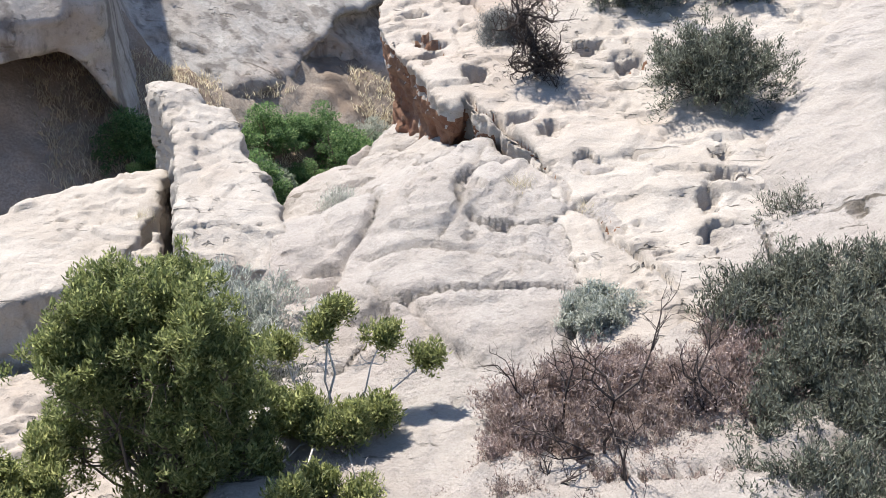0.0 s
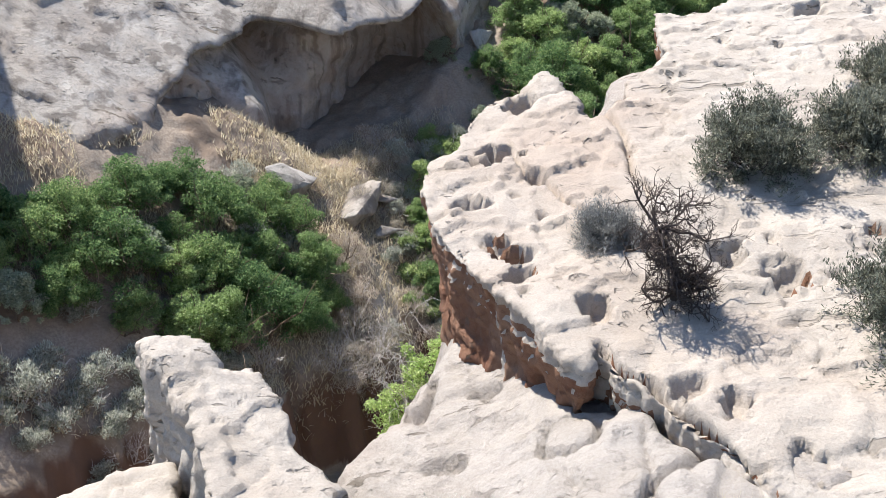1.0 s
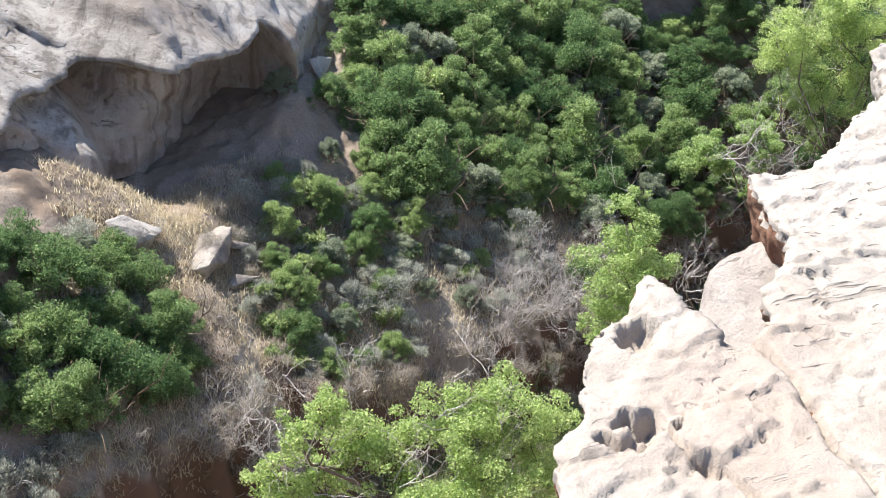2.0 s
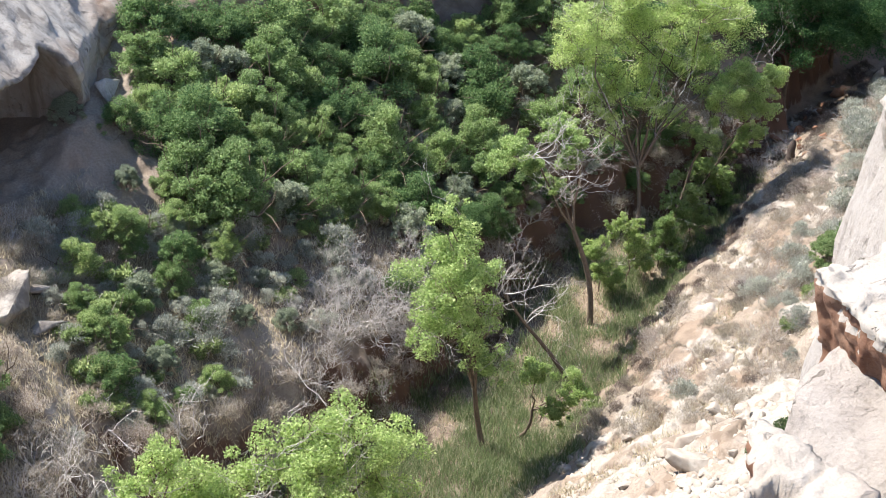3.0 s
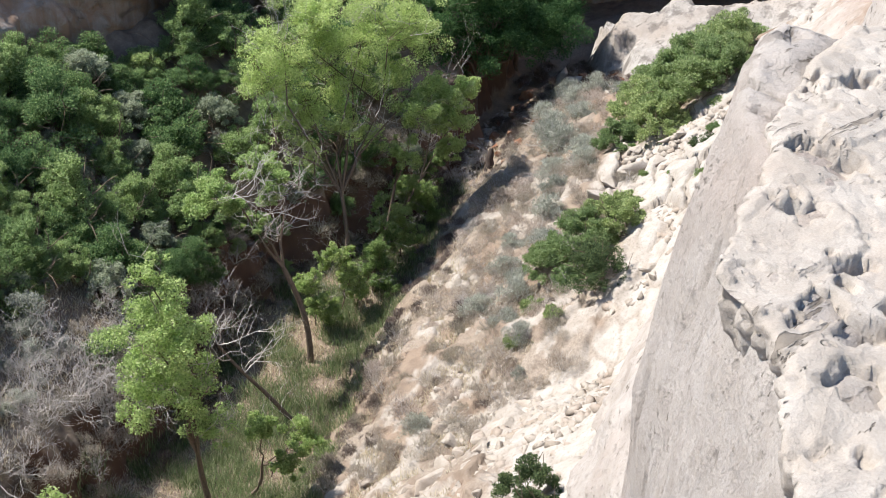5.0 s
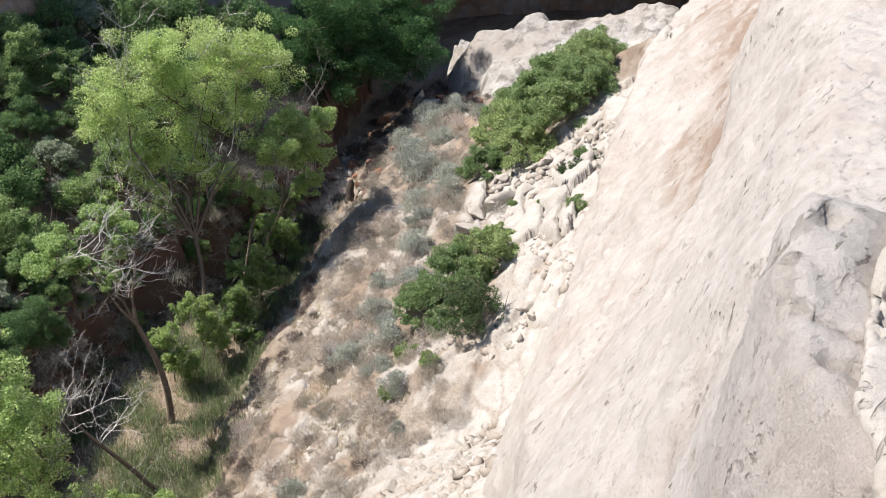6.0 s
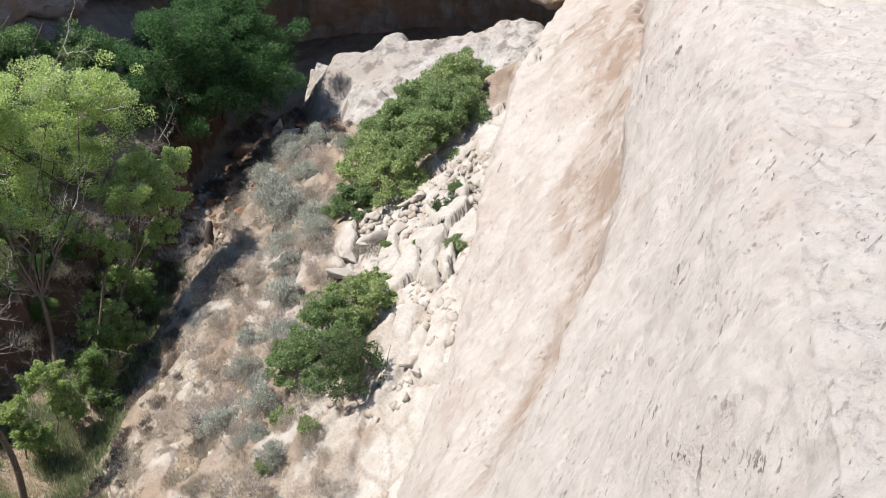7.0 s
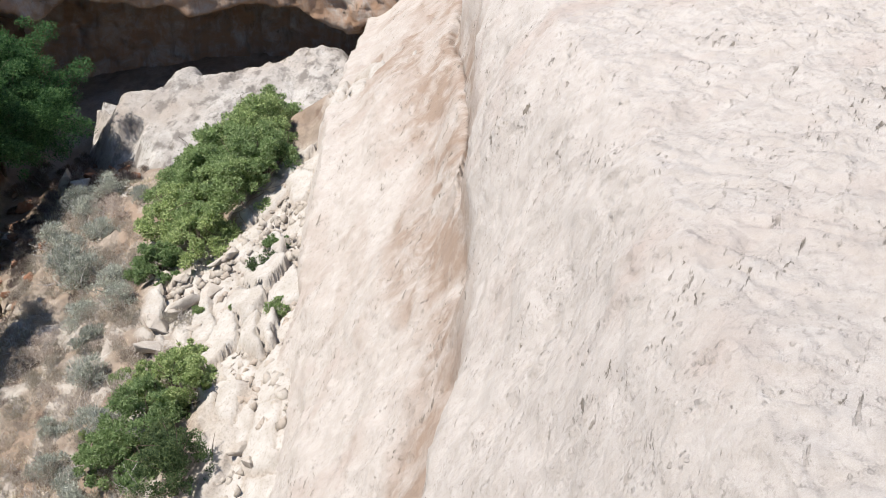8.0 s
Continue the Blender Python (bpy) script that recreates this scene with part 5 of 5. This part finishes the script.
# ---- grass and rubble: too many to count ----
def blades(rng, spots, high, wide, lean, tuft=6, spread=0.25):
    """Grass: narrow triangles (a thin quad each) leaning out of tufts."""
    n = len(spots)
    p = np.repeat(spots, tuft, 0) + rng.normal(size=(n * tuft, 3)) * (spread, spread, 0)
    m = len(p)
    d = np.c_[rng.normal(size=(m, 2)) * lean, np.ones(m)]
    h = high * rng.uniform(0.5, 1.25, (m, 1))
    side = unit(np.c_[rng.normal(size=(m, 2)), np.zeros(m)]) * wide
    tip = p + unit(d) * h
    mid = p + unit(d * (0.6, 0.6, 1)) * h * 0.5
    v = np.stack([p - side, p + side, mid + side * 0.8, tip, mid - side * 0.8], 1).reshape(-1, 3)
    i = np.arange(m)[:, None] * 5
    return v, np.r_[i + [[0, 1, 2, 4]], i + [[4, 2, 3, 3]]]


def soft_spots(rng, n, u0, u1, s0, s1, keep):
    u, s = rng.uniform(u0, u1, n), rng.uniform(s0, s1, n)
    ok = keep(u, s)
    u, s = u[ok], s[ok]
    x, y = xy_of(u, s)
    return np.c_[x, y, ground_uv(u, s) - 0.05]


rng = np.random.default_rng(31)


def grass(name, label, spots, mat, *args):
    v, f = blades(rng, spots, *args)
    q = f.copy()
    tri = q[:, 2] == q[:, 3]
    faces = [tuple(r[:3]) if t else tuple(r) for r, t in zip(q.tolist(), tri)]
    ob = link_mesh(name, v, faces, mat, flat=True)
    return tagged(ob, label=label, category="grass", kind="stuff")


grass("tall_grass", "tall green and straw grass along the canyon floor",
      soft_spots(rng, 17000, 40, 106, 53, 73, lambda u, s: (s > near_foot(u) - 1.5 + 1.5 * vnoise(u / 3, s / 3, 0, 81)) & (s < np.interp(u, FOOT_U, FOOT_S) + 0.5) & (vnoise(u / 2.2, s / 2.2, 1, 82) > -0.4)),
      TALL, 1.25, 0.022, 0.6, 7, 0.35)
grass("dry_grass", "pale dry grass on the talus and the terrace",
      np.r_[soft_spots(rng, 20000, 52, 126, 40, 64, lambda u, s: (s < near_foot(u) + 1) & (s > apron_reach(u) + 1.5) & (vnoise(u / 4, s / 4, 2, 83) > -0.2)),
            soft_spots(rng, 5000, 28, 48, 66, 88, lambda u, s: s > np.interp(u, FOOT_U, FOOT_S) + 1.5),
            soft_spots(rng, 11000, 40, 106, 53, 73, lambda u, s: (s > near_foot(u) - 2) & (s < np.interp(u, FOOT_U, FOOT_S) + 0.5) & (vnoise(u / 2.2, s / 2.2, 1, 82) < 0.1)),
            soft_spots(rng, 15000, 5, 70, 64, 84, lambda u, s: (s > np.interp(u, FOOT_U, FOOT_S) + 2) & (vnoise(u / 5, s / 5, 3, 84) > -0.3))],
      DRY, 0.6, 0.03, 0.8, 5, 0.25)


def rock_mesh(rng, corners=11, cuts=0, rough=0.05):
    """One angular broken stone, about a metre across."""
    bm = bmesh.new()
    for _ in range(corners):
        bm.verts.new(Vector(unit(rng.normal(size=3)) * rng.uniform(0.75, 1.0) * 0.55))
    got = bmesh.ops.convex_hull(bm, input=bm.verts[:])
    bmesh.ops.delete(bm, geom=[e for e in got["geom_interior"] if isinstance(e, bmesh.types.BMVert)], context="VERTS")
    if cuts:
        bmesh.ops.bevel(bm, geom=bm.edges[:], offset=0.015, segments=1, affect="EDGES")
        bmesh.ops.triangulate(bm, faces=bm.faces[:])
        bmesh.ops.subdivide_edges(bm, edges=bm.edges[:], cuts=cuts, use_grid_fill=True)
        bmesh.ops.triangulate(bm, faces=bm.faces[:])
    bm.verts.index_update()
    v = np.array([tuple(q.co) for q in bm.verts])
    f = np.array([[q.index for q in face.verts] for face in bm.faces])
    bm.free()
    k = rng.uniform(0, 50)
    if cuts:
        v = v * (1 + rough * fbm(v[:, 0] * 5 + k, v[:, 1] * 5, v[:, 2] * 5, 3, 91, 0.6))[:, None]
    return v, f


def rubble(name, label, spots, sizes, mat):
    base = [rock_mesh(rng, 9) for _ in range(8)]
    vs, fs, at = [], [], 0
    for p, sz in zip(spots, sizes):
        v, f = base[rng.integers(8)]
        m = np.array(Euler(rng.uniform(0, 6.28, 3)).to_matrix())
        v = (v * rng.uniform(0.7, 1.3, 3)) @ m.T * sz + p
        vs.append(v)
        fs.append(f + at)
        at += len(v)
    ob = link_mesh(name, np.concatenate(vs), np.concatenate(fs), mat, flat=True)
    return tagged(ob, label=label, category="rubble", kind="stuff")


sp = np.r_[soft_spots(rng, 13000, 46, 106, 34, 64, lambda u, s: (s < near_foot(u) + 0.5) & (vnoise(u / 4.5, s / 4.5, 4, 85) > -0.35)),
           soft_spots(rng, 600, 84, 104, 36, 50, lambda u, s: s < 48),
           soft_spots(rng, 1600, 42, 66, 38, 52, lambda u, s: s < near_foot(u)),
           soft_spots(rng, 1300, 100, 125, 55, 68, lambda u, s: s > 40)]
rubble("talus_rubble", "broken pale stones scattered over the talus", sp, 0.15 + 1.0 * rng.uniform(size=len(sp)) ** 3.5, BOULDER)

# ---- single boulders ----
def boulder(u, s, size, stretch, label, mat=BOULDER):
    v, f = rock_mesh(rng, 11, 3, 0.07)
    x, y = (float(q) for q in xy_of(u, s))
    ob = link_mesh("boulder", v * np.array(stretch) * size, f, mat, flat=True)
    tagged(ob, label=label, category="boulder", group="boulders")
    ob.matrix_basis = Matrix.Translation((x, y, float(ground_xy(x, y)) + 0.15 * size)) @ Euler(rng.uniform(-0.4, 0.4, 3) + (0, 0, rng.uniform(0, 6))).to_matrix().to_4x4()
    return ob


for u, s, size, st in ((52.6, 41.3, 2.6, (1.3, 0.8, 0.8)), (57.4, 44.0, 2.2, (1.3, 1, 0.6)), (66.4, 47.6, 2.0, (1.3, 0.9, 0.6)), (64.3, 46.0, 1.6, (1, 1, 0.7)), (56.8, 45.3, 1.2, (1, 1, 0.7)), (68.5, 47.1, 1.1, (1, 1, 0.7)),
                       (54.0, 46.0, 1.3, (1.2, 1, 0.5)), (66.6, 41.9, 1.5, (0.6, 1.8, 0.6)), (50.5, 40.2, 1.6, (1.2, 1, 0.5)), (71.5, 41.2, 1.2, (1, 1, 0.6)), (79.2, 38.4, 1.4, (1.2, 0.8, 0.7)), (77.6, 37.6, 1.2, (1, 0.8, 0.7)), (70.2, 49.3, 1.3, (1.3, 0.8, 0.5))):
    boulder(u, s, size, st, "angular tan sandstone boulder on the talus")
for u, s in region(rng, [(49, 40), (56, 39), (64, 43), (72, 44), (70, 51), (60, 50), (52, 46)], 1.35, 700):
    boulder(u, s, rng.uniform(0.5, 1.5), (1.3, rng.uniform(0.7, 1.0), rng.uniform(0.5, 0.8)), "angular tan sandstone boulder on the talus")
for u, s in region(rng, [(72, 46), (84, 48), (96, 52), (106, 58), (98, 61), (80, 57)], 3.0, 300):
    boulder(u, s, rng.uniform(0.5, 1.2), (1.3, rng.uniform(0.7, 1.0), rng.uniform(0.5, 0.8)), "pale sandstone boulder half buried in the slope")
for u, s in region(rng, [(106, 60), (114, 58), (128, 55), (136, 60), (130, 68), (112, 67)], 2.0, 300):
    boulder(u, s, rng.uniform(0.7, 2.0), (1.2, rng.uniform(0.7, 1.0), rng.uniform(0.5, 0.9)), "reddish boulder in the shade of the bank", REDROCK)
WHITE = ((103.8, 49.2, 1.6, (1, 0.8, 0.6)), (96.3, 45.0, 2.2, (1.5, 0.8, 0.6)), (95.3, 46.6, 2.2, (1.5, 0.7, 0.6)), (96.3, 42.9, 1.5, (1, 1, 0.7)), (93.2, 41.2, 1.7, (1, 1, 0.7)), (92.6, 46.2, 2.3, (1.6, 0.7, 0.6)), (91.2, 43.2, 2.6, (1.5, 0.9, 0.6)), (94.7, 40.2, 1.7, (1, 0.9, 0.8)), (99.0, 45.5, 1.4, (1, 0.9, 0.7)), (90.0, 41.2, 1.6, (1.3, 0.9, 0.6)), (116.8, 59.3, 1.6, (1.2, 1, 0.6)), (98.8, 42.0, 1.3, (1, 1, 0.8)))
WHITE += tuple((u, q, rng.uniform(0.7, 1.7), (1.6, rng.uniform(0.7, 1.0), rng.uniform(0.5, 0.8))) for u, q in region(rng, [(86, 43), (90, 41), (100, 42), (101, 45), (98, 49), (90, 48)], 3.2, 200))
for u, s, size, st in WHITE:
    boulder(u, max(s, 41.0), size * 1.1, st, "white sunlit sandstone boulder on the talus", ROCK)
for u, s, size, st in ((35.8, 79.6, 4.2, (1.3, 0.8, 0.6)), (31.6, 81.5, 4.0, (1.2, 0.9, 0.6)), (38.5, 80.6, 2.4, (1, 1, 0.6)), (44.4, 81.2, 1.6, (1.3, 0.8, 0.6)), (57, 92.5, 2.4, (1.2, 1, 0.7)), (59.5, 93.8, 2.0, (1, 1, 0.7)), (54.5, 93.4, 2.6, (1, 1, 0.8)), (62, 90, 1.8, (1, 1, 0.7)), (37.5, 77.8, 2.0, (1.4, 0.8, 0.6))):
    boulder(u, s, size, st, "grey weathered boulder below the far wall", FARROCK)
for u, s, size, st in ((109, 65.0, 1.6, (1.2, 1, 0.6)), (111, 64.0, 1.4, (1, 1, 0.7)), (107, 65.3, 1.3, (1, 1, 0.6)), (125.4, 60.3, 2.6, (1, 1.2, 1.1)), (127.0, 62.0, 2.6, (1, 1, 1.2)), (113.5, 62.8, 1.2, (1, 1, 0.7))):
    boulder(u, s, size, st, "reddish boulder in the shade of the bank", BOULDER)

# ---- shrubs and junipers on the rim ----
def twiggy(rng, wide, high, n, mat, name, label, leaf=None, leaf_n=0, length=0.05, thick=0.012, wide_leaf=0.012, depth=3, group="rim shrubs", lift=0.06, blades_up=0.8):
    """A fine-stemmed shrub: many forking twigs, with or without narrow leaves at their ends."""
    t = thing(name, label, "shrub", group)
    paths, tips = [], []
    for _ in range(n):
        a, r = rng.uniform(0, 2 * math.pi), rng.uniform(0.1, 1) ** 0.5
        grow(rng, (0.04 * math.cos(a), 0.04 * math.sin(a), -0.06), (wide / high * r * math.cos(a), wide / high * r * math.sin(a), 1.0), high * rng.uniform(0.38, 0.52), thick, depth, 3, paths, tips, 0.25, lift, 0.62, 4)
    part("stem", tubes(paths, 3), mat, t)
    if leaf is not None:
        ends = np.array([p for p, _ in tips])
        ways = np.array([d for _, d in tips])
        k = rng.integers(len(ends), size=leaf_n)
        spots = ends[k] - ways[k] * rng.uniform(0, 0.25, (leaf_n, 1)) * high * 0.5 + rng.normal(size=(leaf_n, 3)) * 0.03
        part("foliage", leaves(rng, spots, ways[k] + (0, 0, blades_up), length, wide_leaf, 0.5), leaf, t, flat=True)
    return t


def juniper(rng, heads, base, n, trunk_r, label, wood=BARK):
    """heads: rows of x, y, z, radius, flatness, in world metres."""
    t = thing("juniper", label, "tree", "rim junipers")
    t.location = base
    h = np.array(heads, float)
    h[:, :3] -= base
    paths, tips, puffs = [], [], []
    fork = np.array((*(0.5 * h[:, :2].mean(0)), 0.55 * h[:, 2].mean()))
    k = np.linspace(0, 1, 6)[:, None]
    paths.append((k * fork + 0.04 * rng.normal(size=(6, 3)) * np.sin(k * math.pi), np.linspace(trunk_r * 1.6, trunk_r, 6)))
    for c in h:
        limb = fork + np.linspace(0, 1, 5)[:, None] * (c[:3] - fork) + 0.06 * rng.normal(size=(5, 3)) * np.sin(np.linspace(0, 1, 5)[:, None] * math.pi)
        paths.append((limb, np.linspace(trunk_r * 0.5, trunk_r * 0.15, 5)))
        for _ in range(3):
            grow(rng, limb[3], rng.normal(size=3), c[3], trunk_r * 0.2, 1, 3, paths, tips, 0.3)
        for _ in range(22):
            d = unit(rng.normal(size=3) + (0, 0, 0.3)) * c[3] * rng.uniform(0.3, 1.25) * (1, 1, c[4])
            puffs.append((*(c[:3] + d), rng.uniform(0.05, 0.13), 1.2))
    part("trunk", tubes(paths[:1], 6), wood, t)
    tagged(part("branch", tubes(paths[1:], 4), wood, t), kind="stuff")
    part("crown", cloud(rng, puffs, int(n * 1.25), 0.06, 0.015, 0.5, 0.05, 0.5, np.array((0, 0, 0.6))), JUNIPER, t, flat=True)
    return t


rng = np.random.default_rng(41)
heads = []
for k in range(46):
    z = 63.5 + 1.95 * rng.uniform() ** 0.8
    half = 0.40 + 0.46 * (65.7 - z)
    heads.append((-1.95 - 0.12 * (66 - z) + rng.uniform(-half, half), 8.75 + rng.uniform(-0.4, 0.4) - 0.25 * (66 - z), z, rng.uniform(0.2, 0.36), 0.85))
juniper(rng, heads, (-2.0, 8.2, 62.3), 90000, 0.045, "green and olive juniper growing beside the rim")
heads = [(-3.0 + rng.uniform(-0.5, 0.5), 7.5 + rng.uniform(-0.4, 0.4), rng.uniform(63.7, 64.75), rng.uniform(0.14, 0.26), 0.85) for k in range(14)]
juniper(rng, heads, (-3.0, 7.4, 62.6), 36000, 0.035, "low green juniper beside a taller one")
heads = [(-0.65 + 0.16 * k * (-1) ** k + rng.uniform(-0.1, 0.1), 9.6 - 0.06 * k + rng.uniform(-0.1, 0.1), 64.7 - 0.1 * k + rng.uniform(-0.08, 0.08), rng.uniform(0.07, 0.16), 0.8) for k in range(5)]
heads += [(-0.7 + rng.uniform(-0.5, 0.45), 8.9 + rng.uniform(-0.3, 0.3), rng.uniform(63.9, 64.4), rng.uniform(0.08, 0.18), 0.8) for k in range(12)]
heads += [(-0.75 + rng.uniform(-0.75, 0.6), 8.0 + rng.uniform(-0.5, 0.6), rng.uniform(63.9, 64.5), rng.uniform(0.08, 0.13), 0.8) for k in range(6)]
juniper(rng, heads, (-0.75, 9.35, 63.5), 30000, 0.03, "small juniper with a bare pale trunk", GREYWOOD)


def stand(ob, x, y, dz=-0.05, size=1.0):
    put(ob, x, y, cap_plane(x, y) + dz, rng.uniform(0, 6), size)


def snag(rng, high, label):
    """A gnarled dead shrub: a leaning trunk, twisted limbs and a dense haze of fine twigs."""
    t = thing("dead_shrub", label, "shrub", "dead rim shrubs")
    trunk, limbs, twigs, tips = [], [], [], []
    grow(rng, (0, 0, -0.08), (-0.05, 0.1, 1), high * 0.75, 0.055, 0, 0, trunk, tips, 0.22, 0.1, 0.6, 7)
    for k in range(24):
        at = trunk[0][0][rng.integers(1, 7)]
        a = rng.uniform(0, 2 * math.pi)
        grow(rng, at, (math.cos(a), math.sin(a), rng.uniform(0.0, 0.9)), high * rng.uniform(0.22, 0.4), 0.02, 0, 0, limbs, tips, 0.4, 0.05, 0.6, 6)
    for pts, _ in limbs:
        for _ in range(8):
            grow(rng, pts[rng.integers(1, 6)], rng.normal(size=3) + (0, 0, 0.25), high * rng.uniform(0.1, 0.2), 0.009, 2, 4, twigs, tips, 0.4, 0.05, 0.65, 4)
    part("trunk", tubes(trunk, 6), DARKWOOD, t)
    for limb in limbs:
        part("limb", tubes([limb], 4), DARKWOOD, t)
    tagged(part("twig", tubes(twigs, 3), DARKWOOD, t), kind="stuff")
    return t


stand(snag(rng, 1.3, "black leafless twisted shrub on the rim"), 1.5, 15.65)
stand(twiggy(rng, 0.5, 0.5, 46, GREYWOOD, "grey_shrub", "round grey twiggy shrub on pale rock", GREYLEAF, 15000, 0.05, 0.006, 0.006), 1.15, 16.75)
for x, y, w, h in ((3.15, 17.8, 0.95, 0.95), (4.4, 17.8, 0.8, 0.9), (3.55, 14.5, 0.95, 1.15), (5.3, 19.0, 0.7, 0.8)):
    stand(twiggy(rng, w, h, 46, DARKWOOD, "rim_bush", "grey-green wiry bush on bare sandstone", RIMSAGE, 26000, 0.055, 0.009, 0.013), x, y)
stand(twiggy(rng, 0.6, 0.75, 26, DARKWOOD, "rim_bush", "dark wiry bush on bare sandstone", RIMSAGE, 3500, 0.05, 0.009, 0.012), 3.45, 14.7, -0.05, 1.0)
stand(twiggy(rng, 0.42, 0.5, 26, DARKWOOD, "small_shrub", "small dark spiky shrub on pale rock", RIMSAGE, 1800, 0.06, 0.007, 0.010), 3.76, 11.7)
stand(twiggy(rng, 0.5, 0.42, 30, DARKWOOD, "teal_sage", "blue-green rounded sage on the rim", SAGE, 15000, 0.05, 0.007, 0.012), 1.62, 10.35)
stand(twiggy(rng, 0.8, 0.75, 40, GREYWOOD, "grey_shrub", "large grey wispy shrub beside the joint", RIMSAGE, 16000, 0.06, 0.01, 0.008), -1.55, 9.9, -0.6)
stand(twiggy(rng, 0.8, 1.5, 40, GREYWOOD, "grey_shrub", "tall grey-green wispy shrub in a rock hollow", SAGE, 24000, 0.075, 0.010, 0.012), -1.95, 10.8, -0.95)
stand(twiggy(rng, 0.3, 0.35, 22, GREYWOOD, "grey_shrub", "small grey wispy shrub on the slab", SAGE, 1600, 0.05, 0.006, 0.007), -1.0, 13.9, -0.75)
for x, y, w, h in ((3.0, 9.9, 0.8, 0.8), (3.45, 10.1, 0.8, 0.9), (3.95, 10.0, 0.8, 0.95), (3.9, 9.3, 0.8, 1.0), (4.2, 8.7, 0.8, 1.1), (3.5, 8.6, 0.7, 0.8), (4.4, 9.6, 0.8, 1.0), (4.0, 8.2, 0.9, 1.0), (3.6, 9.4, 0.8, 0.9), (3.5, 8.1, 0.8, 0.9), (3.8, 7.6, 0.8, 0.9), (3.2, 9.0, 0.7, 0.8), (3.3, 7.3, 0.8, 0.9), (2.9, 7.6, 0.7, 0.8), (3.6, 6.9, 0.8, 0.9), (2.95, 8.4, 0.6, 0.7)):
    stand(twiggy(rng, w, h, 40, DARKWOOD, "rim_bush", "tangled dark grey bush at the rim", RIMSAGE, 17000, 0.055, 0.011, 0.012), x, y, -0.1)
for x, y, w, h in ((1.5, 8.35, 0.55, 1.5), (2.35, 8.6, 0.6, 1.3), (1.05, 8.0, 0.6, 0.8)):
    stand(twiggy(rng, w, h, 4, DARKWOOD, "dead_shrub", "leafless dark dead shrub among red litter", None, 0, thick=0.028, depth=4, group="dead rim shrubs"), x, y, -0.2)
spots = [(1.3, 9.35, 0.6, 0.5), (2.9, 9.2, 0.7, 0.7), (3.3, 8.9, 0.8, 0.7), (2.2, 9.2, 0.6, 0.5), (2.75, 9.75, 0.6, 0.6)]
spots += [(x, y, rng.uniform(0.55, 0.9), rng.uniform(0.4, 0.65)) for x, y in region(rng, [(-0.1, 7.0), (0.2, 8.1), (1.1, 9.2), (2.4, 9.7), (3.4, 9.4), (4.3, 8.6), (4.4, 6.6)], 0.42, 700)]
bank = [twiggy(rng, 0.8, 0.6, 34, PINKWOOD, "dry_shrub", "low dry pinkish brush on the rim", LITTER, 14000, 0.045, 0.010, 0.011, group="dry rim brush") for _ in range(3)]
for i, (x, y, w, h) in enumerate(spots):
    if i < 3:
        stand(bank[i], x, y, -0.1, w / 0.8)
    else:
        copy_to(bank[rng.integers(3)], x, y, cap_plane(x, y) - 0.1, rng.uniform(0, 6), w / 0.8)
for x, y, dz, k in ((1.12, 12.9, -0.12, 1.3), (-0.57, 11.95, -0.55, 1.2), (-0.2, 11.3, -0.5, 0.8), (-0.95, 11.7, -0.6, 0.9), (1.78, 12.35, -0.1, 0.8), (0.38, 9.9, -0.3, 0.7), (-3.4, 14.3, -0.95, 0.9), (4.0, 13.4, -0.05, 0.6)):
    v, f = blades(rng, np.zeros((16, 3)), 0.2 * k, 0.0035, 0.6, 9, 0.06 * k)
    t = tagged(link_mesh("grass_tuft", v, [tuple(r[:3]) if r[2] == r[3] else tuple(r) for r in f.tolist()], DRY, flat=True), label="yellow dry grass tuft in a rock joint", category="grass", group="rim grass tufts")
    t.location = (x, y, cap_plane(x, y) + dz - 0.03)
